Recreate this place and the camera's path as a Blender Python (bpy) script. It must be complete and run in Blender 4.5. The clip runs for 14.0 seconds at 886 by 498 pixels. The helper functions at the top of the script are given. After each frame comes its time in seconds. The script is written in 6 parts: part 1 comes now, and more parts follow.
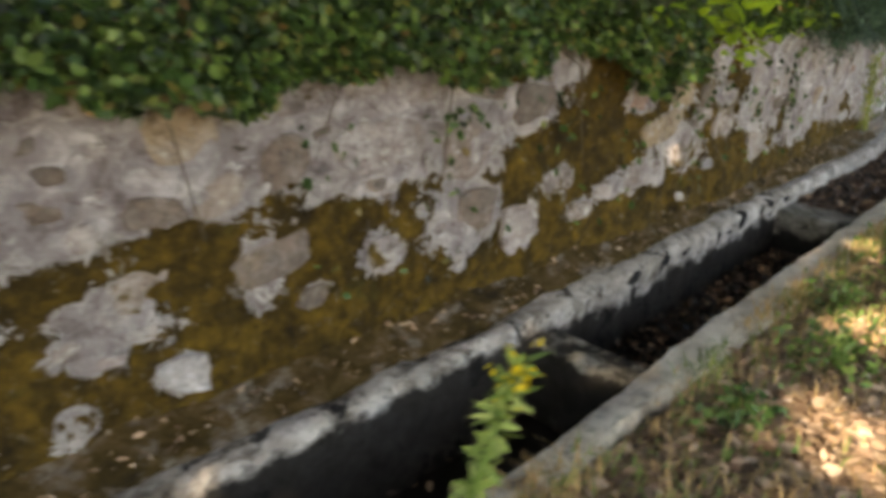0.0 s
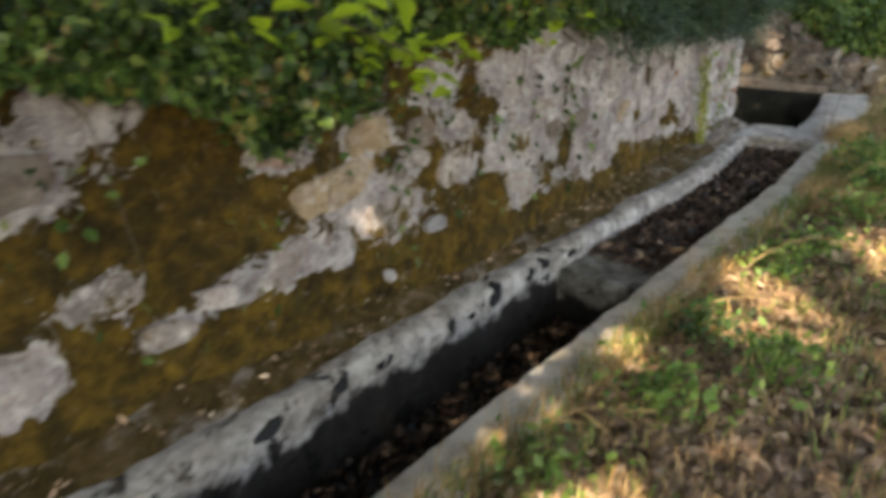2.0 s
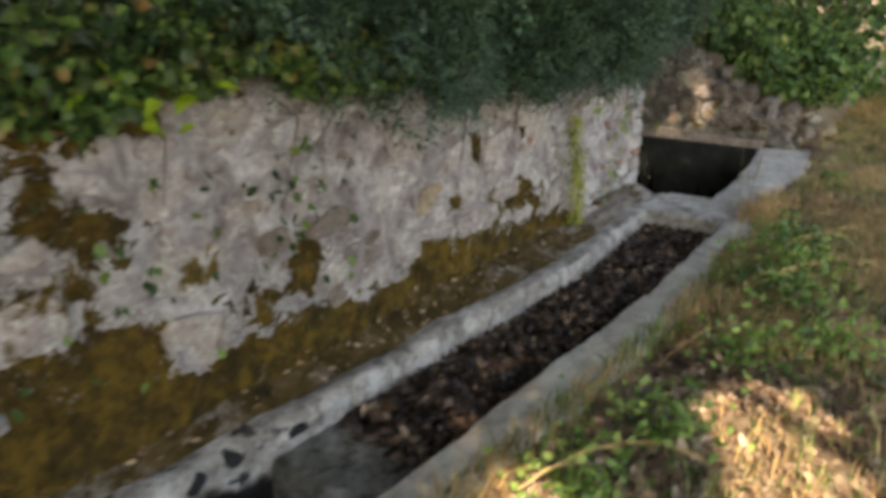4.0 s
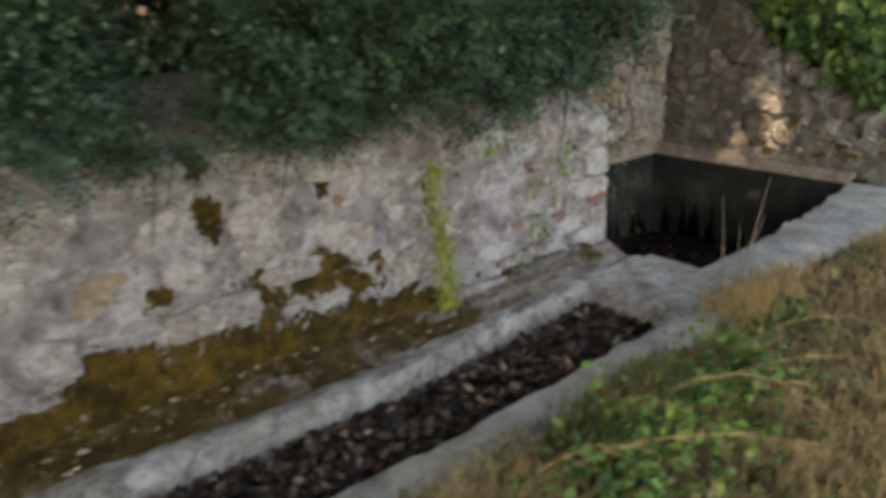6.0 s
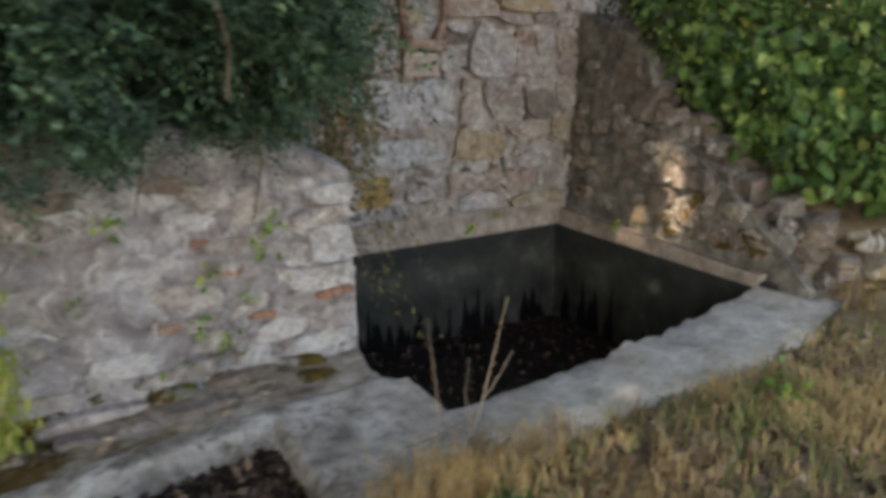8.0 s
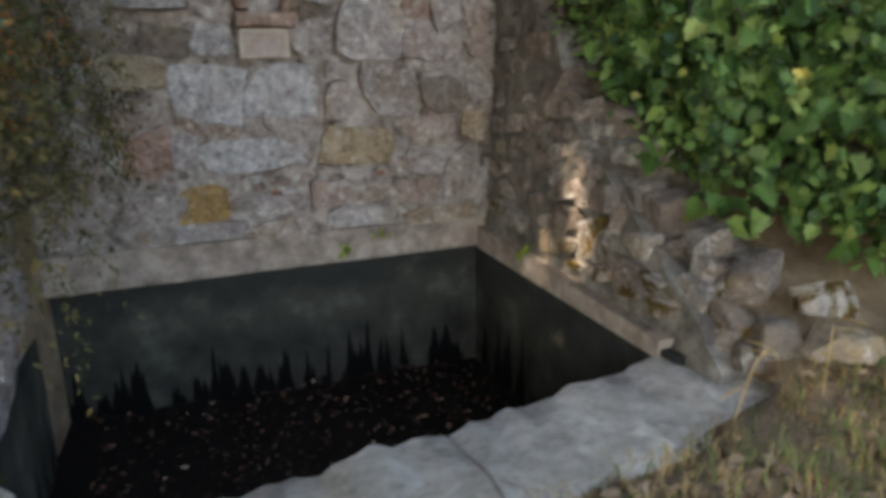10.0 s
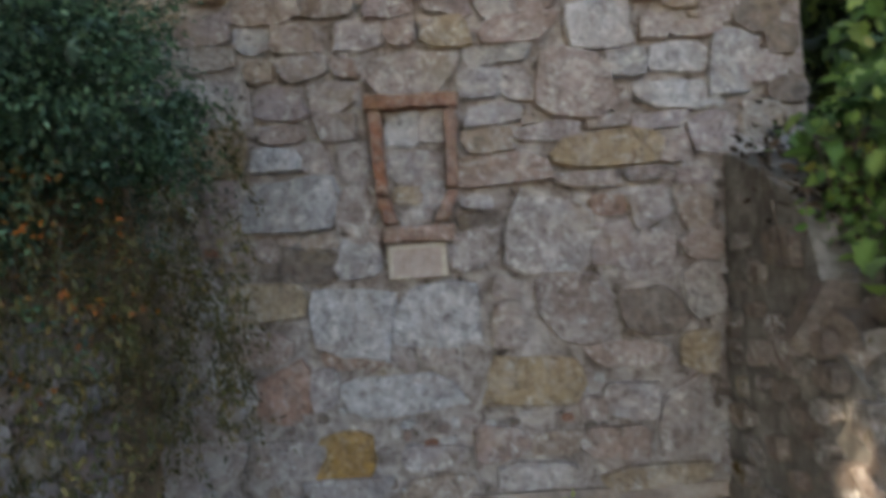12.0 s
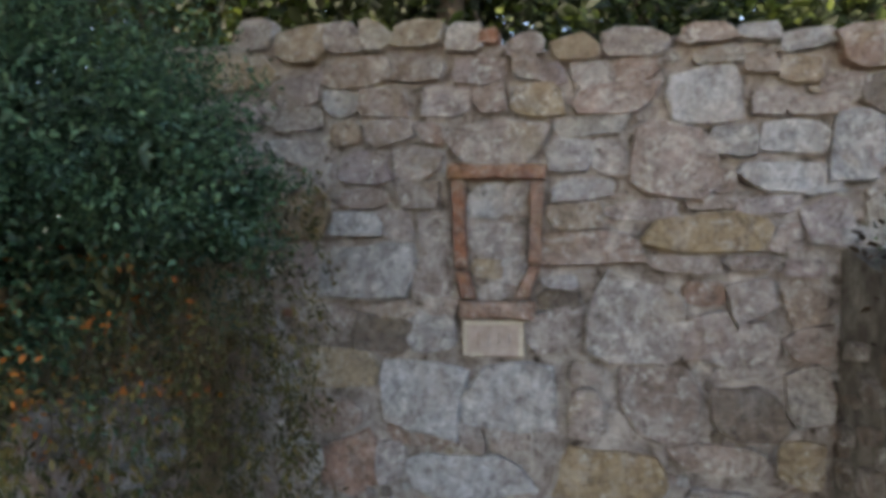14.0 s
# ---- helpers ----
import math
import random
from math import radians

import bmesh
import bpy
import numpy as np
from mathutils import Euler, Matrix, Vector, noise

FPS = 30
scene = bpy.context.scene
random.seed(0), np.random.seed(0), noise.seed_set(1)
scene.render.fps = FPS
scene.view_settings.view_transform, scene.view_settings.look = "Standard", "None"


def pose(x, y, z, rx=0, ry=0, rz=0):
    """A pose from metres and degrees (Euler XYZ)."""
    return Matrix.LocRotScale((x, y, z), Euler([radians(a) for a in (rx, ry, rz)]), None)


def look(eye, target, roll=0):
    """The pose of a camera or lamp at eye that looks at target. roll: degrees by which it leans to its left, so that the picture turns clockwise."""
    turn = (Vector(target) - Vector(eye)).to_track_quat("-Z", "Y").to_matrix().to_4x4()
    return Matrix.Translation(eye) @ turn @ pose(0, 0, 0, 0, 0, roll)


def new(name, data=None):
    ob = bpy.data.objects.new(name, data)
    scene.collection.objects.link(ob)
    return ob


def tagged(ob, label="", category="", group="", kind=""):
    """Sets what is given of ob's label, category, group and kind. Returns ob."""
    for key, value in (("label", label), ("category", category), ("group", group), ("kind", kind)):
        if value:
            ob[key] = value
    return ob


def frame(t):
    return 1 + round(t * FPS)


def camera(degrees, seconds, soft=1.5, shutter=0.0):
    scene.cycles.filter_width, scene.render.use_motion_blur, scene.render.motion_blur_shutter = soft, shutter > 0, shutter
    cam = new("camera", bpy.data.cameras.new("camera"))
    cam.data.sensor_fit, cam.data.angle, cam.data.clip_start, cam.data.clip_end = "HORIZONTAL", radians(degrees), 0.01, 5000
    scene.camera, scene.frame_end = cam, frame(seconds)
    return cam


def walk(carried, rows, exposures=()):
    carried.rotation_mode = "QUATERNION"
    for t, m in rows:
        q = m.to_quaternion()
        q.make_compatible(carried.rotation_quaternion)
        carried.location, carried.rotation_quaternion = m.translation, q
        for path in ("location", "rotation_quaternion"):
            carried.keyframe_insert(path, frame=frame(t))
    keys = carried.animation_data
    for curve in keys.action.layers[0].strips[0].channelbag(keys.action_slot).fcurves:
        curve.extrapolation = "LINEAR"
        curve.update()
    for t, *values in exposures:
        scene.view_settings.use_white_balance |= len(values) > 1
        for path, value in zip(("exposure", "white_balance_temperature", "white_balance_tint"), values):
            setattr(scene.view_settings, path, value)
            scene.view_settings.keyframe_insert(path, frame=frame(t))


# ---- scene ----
cam = camera(66.0, 14.0, soft=4.4, shutter=0.5)
PATH = [
    (0, (-0.204, -2.583, 1.466), (1.039, -1.19, 0.75), -0.4),
    (0.5, (0.293, -2.651, 1.43), (1.535, -1.275, 0.678), 0.4),
    (1, (0.833, -2.553, 1.387), (2.114, -1.248, 0.576), -1.2),
    (1.5, (1.337, -2.625, 1.389), (2.631, -1.301, 0.633), -2.0),
    (2, (1.824, -2.58, 1.44), (3.191, -1.314, 0.715), -1.8),
    (2.5, (2.308, -2.492, 1.459), (3.737, -1.296, 0.735), -4.4),
    (3, (2.763, -2.549, 1.448), (4.112, -1.272, 0.707), -2.6),
    (3.5, (3.203, -2.554, 1.444), (4.588, -1.287, 0.756), -1.0),
    (3.7, (3.418, -2.551, 1.458), (4.834, -1.305, 0.792), -1.6),
    (5.8, (5.789, -2.884, 1.388), (6.854, -1.307, 0.772), -2.6),
    (6, (6.012, -2.903, 1.422), (7.029, -1.299, 0.794), -4.2),
    (6.5, (6.546, -2.788, 1.368), (7.571, -1.193, 0.73), -1.6),
    (7, (7.007, -2.761, 1.359), (7.955, -1.111, 0.743), -6.5),
    (7.5, (7.515, -2.805, 1.376), (8.402, -1.107, 0.803), -4.0),
    (8, (7.98, -2.73, 1.298), (8.922, -1.043, 0.783), -0.7),
    (8.5, (8.433, -2.647, 1.27), (9.213, -0.889, 0.72), -5.6),
    (9, (8.916, -2.528, 1.218), (9.686, -0.764, 0.672), -2.8),
    (11.3, (10.493, -1.902, 1.157), (10.839, 0.048, 0.881), -3.1),
    (11.5, (10.532, -1.751, 1.159), (10.773, 0.226, 0.983), -3.6),
    (12, (10.482, -1.515, 1.308), (10.403, 0.483, 1.344), -4.2),
    (12.5, (10.655, -1.395, 1.487), (10.496, 0.598, 1.514), -2.5),
    (13, (10.623, -1.363, 1.529), (10.333, 0.614, 1.612), -1.0),
    (13.5, (10.566, -1.379, 1.568), (10.228, 0.59, 1.664), -0.5),
    (14, (10.57, -1.389, 1.6), (10.207, 0.576, 1.673), -0.3),
]
EXPOSURES = [(0, 2.5, 8800, 12), (3.5, 2.45, 8450, 12), (6, 2.4, 8600, 11), (9, 2.45, 8400, 12), (12, 2.44, 7750, 11), (14, 2.5, 7700, 11)]
walk(cam, [(t, look(eye, target, roll)) for t, eye, target, roll in PATH], EXPOSURES)

# ---- light ----
SUN_FROM = Vector((-0.62, -0.50, 0.80)).normalized()
world = bpy.data.worlds.new("world")
scene.world = world
world.use_nodes = True
sky = world.node_tree.nodes.new("ShaderNodeTexSky")
sky.sky_type = "NISHITA"
sky.sun_disc = False
sky.sun_elevation = math.asin(SUN_FROM.z)
sky.sun_rotation = math.atan2(SUN_FROM.x, SUN_FROM.y)
background = world.node_tree.nodes["Background"]
background.inputs["Strength"].default_value = 0.15
world.node_tree.links.new(sky.outputs["Color"], background.inputs["Color"])
sun_data = bpy.data.lights.new("sun", "SUN")
sun_data.energy, sun_data.angle, sun_data.color = 2.7, radians(0.6), (1.0, 0.92, 0.80)
sun = new("sun", sun_data)
sun.matrix_world = look(SUN_FROM * 30, (0, 0, 0))


# ---- materials ----
class Nodes:
    """A short way to write a node material."""

    def __init__(self, name, rough=0.9):
        self.material = bpy.data.materials.new(name)
        self.material.use_nodes = True
        self.tree = self.material.node_tree
        self.bsdf = self.tree.nodes["Principled BSDF"]
        self.bsdf.inputs["Roughness"].default_value = rough
        self.bsdf.inputs["Specular IOR Level"].default_value = 0.25
        self.place = self.make("ShaderNodeNewGeometry").outputs["Position"]

    def make(self, kind):
        return self.tree.nodes.new(kind)

    def put(self, socket, value):
        if isinstance(value, bpy.types.NodeSocket):
            self.tree.links.new(value, socket)
        elif isinstance(value, (tuple, list)) and len(value) == 3 and socket.type == "RGBA":
            socket.default_value = (*value, 1)
        else:
            socket.default_value = value

    def stretch(self, sx, sy, sz):
        node = self.make("ShaderNodeMapping")
        self.put(node.inputs["Vector"], self.place)
        node.inputs["Scale"].default_value = (sx, sy, sz)
        return node.outputs["Vector"]

    def noise(self, scale, detail=6, rough=0.6, where=None, warp=0.0):
        node = self.make("ShaderNodeTexNoise")
        self.put(node.inputs["Vector"], where or self.place)
        node.inputs["Scale"].default_value, node.inputs["Detail"].default_value = scale, detail
        node.inputs["Roughness"].default_value, node.inputs["Distortion"].default_value = rough, warp
        return node.outputs["Fac"]

    def cells(self, scale, where=None):
        node = self.make("ShaderNodeTexVoronoi")
        self.put(node.inputs["Vector"], where or self.place)
        node.inputs["Scale"].default_value = scale
        return node.outputs["Distance"]

    def ramp(self, fac, *stops):
        node = self.make("ShaderNodeValToRGB")
        self.put(node.inputs["Fac"], fac)
        while len(node.color_ramp.elements) < len(stops):
            node.color_ramp.elements.new(0.5)
        for element, (at, colour) in zip(node.color_ramp.elements, stops):
            element.position = at
            element.color = (*colour, 1) if isinstance(colour, tuple) else (colour, colour, colour, 1)
        return node.outputs["Color"]

    def mix(self, fac, a, b, way="MIX"):
        node = self.make("ShaderNodeMix")
        node.data_type, node.blend_type = "RGBA", way
        self.put(node.inputs[0], fac)
        self.put(node.inputs[6], a)
        self.put(node.inputs[7], b)
        return node.outputs[2]

    def sum(self, a, b, way="ADD"):
        node = self.make("ShaderNodeMath")
        node.operation = way
        self.put(node.inputs[0], a)
        self.put(node.inputs[1], b)
        return node.outputs[0]

    def axis(self, letter):
        node = self.make("ShaderNodeSeparateXYZ")
        self.put(node.inputs[0], self.place)
        return node.outputs[letter]

    def span(self, value, a, b, c=0.0, d=1.0):
        node = self.make("ShaderNodeMapRange")
        self.put(node.inputs[0], value)
        for n, v in zip((1, 2, 3, 4), (a, b, c, d)):
            node.inputs[n].default_value = v
        return node.outputs[0]

    def each(self):
        return self.make("ShaderNodeObjectInfo").outputs["Random"]

    def island(self):
        return self.make("ShaderNodeNewGeometry").outputs["Random Per Island"]

    def done(self, colour, height=None, strength=0.5, distance=0.02):
        self.put(self.bsdf.inputs["Base Color"], colour)
        if height is not None:
            node = self.make("ShaderNodeBump")
            node.inputs["Strength"].default_value, node.inputs["Distance"].default_value = strength, distance
            self.put(node.inputs["Height"], height)
            self.put(self.bsdf.inputs["Normal"], node.outputs["Normal"])
        return self.material


def plaster_moss():
    """Grey lime plaster over rubble; the wall's own "moss" attribute says where olive moss has taken it."""
    n = Nodes("old_plaster_with_moss", 0.95)
    grain, blot = n.noise(38, 8, 0.7), n.noise(6.5, 8, 0.72, warp=0.5)
    base = n.ramp(blot, (0.32, (0.11, 0.088, 0.090)), (0.42, (0.26, 0.222, 0.228)), (0.53, (0.45, 0.41, 0.42)), (0.66, (0.80, 0.775, 0.785)))
    base = n.mix(n.ramp(n.noise(2.1, 5, 0.6), (0.48, 0.0), (0.64, 0.5)), base, n.mix(0.4, base, (0.30, 0.23, 0.21)))
    base = n.mix(n.ramp(grain, (0.35, 0.0), (0.7, 1.0)), base, n.mix(0.45, base, (0.12, 0.10, 0.085)))
    base = n.mix(n.ramp(n.noise(3.6, 7, 0.7, warp=0.6), (0.50, 0.0), (0.60, 0.6)), base, n.mix(0.55, base, (0.34, 0.325, 0.36)))
    base = n.mix(n.ramp(n.noise(8.5, 9, 0.75, warp=0.9), (0.57, 0.0), (0.64, 0.7)), base, (0.80, 0.78, 0.785))
    base = n.mix(n.ramp(n.noise(11, 9, 0.8, warp=0.9), (0.35, 0.7), (0.42, 0.0)), base, (0.10, 0.082, 0.078))
    spread = n.make("ShaderNodeAttribute")
    spread.attribute_name = "moss"
    fine = n.span(n.noise(12, 9, 0.78, warp=0.9), 0.28, 0.72, -0.55, 0.55)
    broad = n.span(n.noise(4.0, 6, 0.68, warp=0.8), 0.3, 0.7, -0.38, 0.38)
    veil = n.sum(n.sum(spread.outputs["Fac"], fine), broad)
    rim = n.ramp(veil, (0.24, 0.0), (0.37, 0.75), (0.46, 0.0))
    base = n.mix(rim, base, (0.66, 0.635, 0.63))
    mask = n.ramp(veil, (0.42, 0.0), (0.50, 1.0))
    moss = n.ramp(n.noise(13, 8, 0.75), (0.32, (0.018, 0.011, 0.003)), (0.5, (0.080, 0.049, 0.006)), (0.7, (0.19, 0.117, 0.014)))
    moss = n.mix(1.0, moss, n.ramp(n.noise(4.2, 6, 0.7, warp=0.5), (0.36, 0.4), (0.5, 0.95), (0.62, 1.35)), "MULTIPLY")
    moss = n.mix(n.ramp(n.noise(5, 4), (0.60, 0.0), (0.72, 0.5)), moss, (0.06, 0.070, 0.014))
    moss = n.mix(n.ramp(n.noise(17, 8, 0.78, warp=0.6), (0.60, 0.0), (0.67, 0.6)), moss, (0.40, 0.37, 0.35))
    height = n.sum(n.sum(n.noise(26, 8, 0.75), n.noise(9, 5, 0.7)), n.sum(mask, -0.5, "MULTIPLY"))
    return n.done(n.mix(mask, base, moss), height, 1.0, 0.045)


def stone_face(name, stops, moss=0.0, lichen=0.25, strength=0.7):
    n = Nodes(name, 0.88)
    tone = n.ramp(n.each(), *stops)
    blot, grain = n.noise(9, 6, 0.65, warp=0.3), n.noise(60, 7, 0.7)
    tone = n.mix(n.ramp(blot, (0.38, 0.75), (0.62, 0.0)), tone, n.mix(0.4, tone, (0.13, 0.10, 0.085)))
    tone = n.mix(n.ramp(grain, (0.4, 0.6), (0.62, 0.0)), tone, n.mix(0.35, tone, (0.08, 0.07, 0.06)))
    tone = n.mix(n.ramp(n.noise(4.5, 7, 0.75, warp=0.8), (0.40, 0.55), (0.52, 0.0)), tone, n.mix(0.6, tone, (0.30, 0.20, 0.15)))
    pits = n.ramp(n.noise(16, 8, 0.78, warp=0.8), (0.33, 0.8), (0.41, 0.0))
    tone = n.mix(pits, tone, (0.06, 0.05, 0.045))
    tone = n.mix(1.0, tone, n.ramp(n.noise(18, 9, 0.8, warp=0.5), (0.34, 0.45), (0.5, 0.95), (0.64, 1.0)), "MULTIPLY")
    tone = n.mix(n.ramp(n.noise(7, 6, 0.7, warp=0.9), (0.56, 0.0), (0.66, 0.55)), tone, n.mix(0.5, tone, (0.46, 0.37, 0.30)))
    tone = n.mix(n.ramp(n.noise(9.5, 9, 0.8, warp=1.2), (0.39, 0.8), (0.48, 0.0)), tone, n.mix(0.5, tone, (0.17, 0.115, 0.10)))
    smear = n.ramp(n.noise(6.0, 9, 0.78, warp=1.0), (0.50, 0.0), (0.58, min(0.55, lichen * 1.6)))
    tone = n.mix(smear, tone, n.mix(0.6, tone, (0.68, 0.65, 0.64)))
    tone = n.mix(n.ramp(n.noise(2.3, 8, 0.75, warp=0.8), (0.54, 0.0), (0.66, 0.45)), tone, n.mix(0.6, tone, (0.36, 0.27, 0.13)))
    tone = n.mix(n.ramp(n.noise(21, 8, 0.75, warp=0.4), (0.37, 0.7), (0.45, 0.0)), tone, n.mix(0.6, tone, (0.10, 0.075, 0.065)))
    pale = n.ramp(n.noise(15, 9, 0.8, warp=0.3), (0.53, 0.0), (0.64, min(0.75, lichen * 2.4)))
    tone = n.mix(pale, tone, (0.72, 0.70, 0.685))
    tone = n.mix(1.0, tone, n.ramp(n.noise(27, 9, 0.8, warp=0.6), (0.34, 0.55), (0.46, 0.9), (0.56, 1.05), (0.66, 1.3)), "MULTIPLY")
    if moss:
        mask = n.ramp(n.sum(n.noise(6.0, 6, 0.65, warp=0.5), n.span(n.axis("Z"), 0.0, 1.0, moss, -moss)), (0.55, 0.0), (0.62, 1.0))
        tone = n.mix(mask, tone, n.ramp(n.noise(20, 6), (0.35, (0.045, 0.03, 0.006)), (0.7, (0.14, 0.09, 0.015))))
    height = n.sum(n.noise(24, 9, 0.78), n.noise(11, 5, 0.7))
    return n.done(tone, height, strength, 0.06)


def mortar():
    n = Nodes("lime_mortar", 0.95)
    tone = n.ramp(n.noise(9, 8, 0.72, warp=0.5), (0.34, (0.07, 0.055, 0.048)), (0.42, (0.22, 0.182, 0.165)), (0.54, (0.40, 0.35, 0.33)), (0.68, (0.62, 0.58, 0.56)))
    tone = n.mix(n.ramp(n.noise(6.0, 9, 0.78, warp=1.0), (0.52, 0.0), (0.60, 0.4)), tone, n.mix(0.6, tone, (0.68, 0.65, 0.64)))
    tone = n.mix(n.ramp(n.noise(13, 7, 0.75, warp=0.9), (0.34, 1.0), (0.385, 0.0)), tone, (0.018, 0.014, 0.012))
    return n.done(tone, n.noise(35, 9, 0.8), 0.9, 0.03)


def kerb_cement():
    """Grey weathered cement with pale lichen and black crust spots."""
    n = Nodes("weathered_cement", 0.9)
    tone = n.ramp(n.noise(5, 8, 0.65, warp=0.3), (0.34, (0.27, 0.23, 0.19)), (0.5, (0.55, 0.50, 0.45)), (0.64, (0.82, 0.785, 0.74)))
    tone = n.mix(n.ramp(n.noise(20, 9, 0.78), (0.36, 0.6), (0.52, 0.0)), tone, (0.13, 0.11, 0.095))
    crust = n.ramp(n.noise(6.0, 5, 0.6, warp=0.4), (0.57, 0.0), (0.61, 0.95))
    near = n.sum(n.span(n.axis("X"), 4.8, 6.2, 1.0, 0.25), n.span(n.axis("Y"), -1.05, -0.85, 0.25, 1.0), "MULTIPLY")
    tone = n.mix(n.sum(crust, near, "MULTIPLY"), tone, (0.022, 0.022, 0.024))
    tone = n.mix(n.ramp(n.noise(13, 8, 0.75, warp=0.7), (0.54, 0.0), (0.63, 0.7)), tone, (0.74, 0.71, 0.67))
    tone = n.mix(n.ramp(n.noise(9, 8, 0.75, warp=0.7), (0.37, 0.75), (0.45, 0.0)), tone, (0.15, 0.12, 0.09))
    # Paler beige cement on front and basin kerbs; colour raised for missing light.
    tone = n.mix(n.sum(n.span(n.axis("Y"), -1.05, -0.95, 0.92, 0.0), n.span(n.axis("X"), 8.7, 9.4, 0.0, 0.45), "MAXIMUM"), tone, n.ramp(n.noise(7, 7, 0.7, warp=0.4), (0.36, (0.50, 0.435, 0.34)), (0.52, (0.76, 0.69, 0.57)), (0.68, (0.87, 0.82, 0.72))))
    green = n.ramp(n.noise(4.0, 7, 0.7), (0.57, 0.0), (0.70, 0.5))
    tone = n.mix(green, tone, (0.13, 0.105, 0.05))
    # Trough sides nearly black below a wavy stain line, deepened for shade.
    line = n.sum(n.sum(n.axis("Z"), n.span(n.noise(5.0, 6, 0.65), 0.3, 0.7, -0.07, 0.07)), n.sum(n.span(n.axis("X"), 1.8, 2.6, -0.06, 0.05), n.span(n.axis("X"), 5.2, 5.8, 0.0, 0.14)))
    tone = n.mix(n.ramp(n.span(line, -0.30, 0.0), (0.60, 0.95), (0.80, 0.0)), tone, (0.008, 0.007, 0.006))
    return n.done(tone, n.sum(n.noise(28, 9, 0.75), n.noise(8, 5, 0.7)), 1.0, 0.045)


def shaded_damp_cement():
    """Dark cement of the dividers: green-grey on top, shade painted black below a wavy line."""
    n = Nodes("damp_cement_shaded_sides", 0.8)
    tone = n.ramp(n.noise(6, 8, 0.72, warp=0.5), (0.32, (0.04, 0.037, 0.032)), (0.46, (0.16, 0.153, 0.13)), (0.58, (0.31, 0.30, 0.265)), (0.70, (0.52, 0.51, 0.46)))
    tone = n.mix(n.ramp(n.noise(11, 8, 0.75, warp=0.7), (0.38, 0.85), (0.47, 0.0)), tone, (0.02, 0.018, 0.015))
    tone = n.mix(n.ramp(n.noise(4, 5), (0.5, 0.0), (0.64, 0.6)), tone, (0.10, 0.095, 0.045))
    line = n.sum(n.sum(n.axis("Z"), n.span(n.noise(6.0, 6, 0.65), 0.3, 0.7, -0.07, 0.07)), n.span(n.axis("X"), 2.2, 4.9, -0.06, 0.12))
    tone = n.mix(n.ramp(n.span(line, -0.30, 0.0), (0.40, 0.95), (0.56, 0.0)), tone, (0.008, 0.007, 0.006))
    return n.done(tone, n.sum(n.noise(28, 9, 0.75), n.noise(8, 5, 0.7)), 1.0, 0.04)


def basin_lining():
    """Smooth dark render with black algae tongues climbing from the bottom."""
    n = Nodes("dark_basin_render", 0.85)
    n.bsdf.inputs["Specular IOR Level"].default_value = 0.1
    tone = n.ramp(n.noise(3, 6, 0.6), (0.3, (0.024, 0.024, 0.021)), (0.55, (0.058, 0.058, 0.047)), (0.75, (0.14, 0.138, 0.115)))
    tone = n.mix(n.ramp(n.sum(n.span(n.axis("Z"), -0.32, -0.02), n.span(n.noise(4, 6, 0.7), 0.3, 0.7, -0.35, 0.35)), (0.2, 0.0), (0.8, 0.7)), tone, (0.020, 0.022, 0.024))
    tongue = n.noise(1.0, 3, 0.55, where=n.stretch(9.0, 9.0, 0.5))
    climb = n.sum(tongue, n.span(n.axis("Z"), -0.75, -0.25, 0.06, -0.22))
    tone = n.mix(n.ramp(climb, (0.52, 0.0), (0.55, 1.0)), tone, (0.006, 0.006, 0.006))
    return n.done(tone, n.noise(18, 6), 0.25, 0.01)


def earth():
    n = Nodes("dry_earth_with_litter", 0.95)
    tone = n.ramp(n.noise(5, 8, 0.7), (0.3, (0.19, 0.13, 0.085)), (0.5, (0.36, 0.26, 0.175)), (0.7, (0.54, 0.42, 0.30)))
    tone = n.mix(n.ramp(n.noise(1.3, 5), (0.56, 0.0), (0.68, 0.35)), tone, (0.13, 0.115, 0.068))
    return n.done(tone, n.sum(n.noise(22, 9, 0.8), n.noise(70, 5)), 1.0, 0.04)


def leaf_green(name, stops, rough=0.5, through_light=0.35):
    n = Nodes(name, rough)
    tone = n.ramp(n.island(), *stops)
    tone = n.mix(1.0, tone, n.ramp(n.noise(5.5, 4, 0.6), (0.36, 0.42), (0.5, 0.85), (0.64, 1.0)), "MULTIPLY")
    n.bsdf.inputs["Specular IOR Level"].default_value = 0.35
    thin = n.make("ShaderNodeBsdfTranslucent")
    n.put(thin.inputs["Color"], tone)
    both = n.make("ShaderNodeMixShader")
    both.inputs[0].default_value = through_light
    n.tree.links.new(n.bsdf.outputs[0], both.inputs[1])
    n.tree.links.new(thin.outputs[0], both.inputs[2])
    n.tree.links.new(both.outputs[0], n.tree.nodes["Material Output"].inputs["Surface"])
    return n.done(tone)


def plain(name, stops, rough=0.85, scale=20, strength=0.5, where=None):
    n = Nodes(name, rough)
    grain = n.noise(scale, 7, 0.7)
    return n.done(n.ramp(grain, *stops), n.noise(scale * 3, 6, 0.7), strength, 0.01)


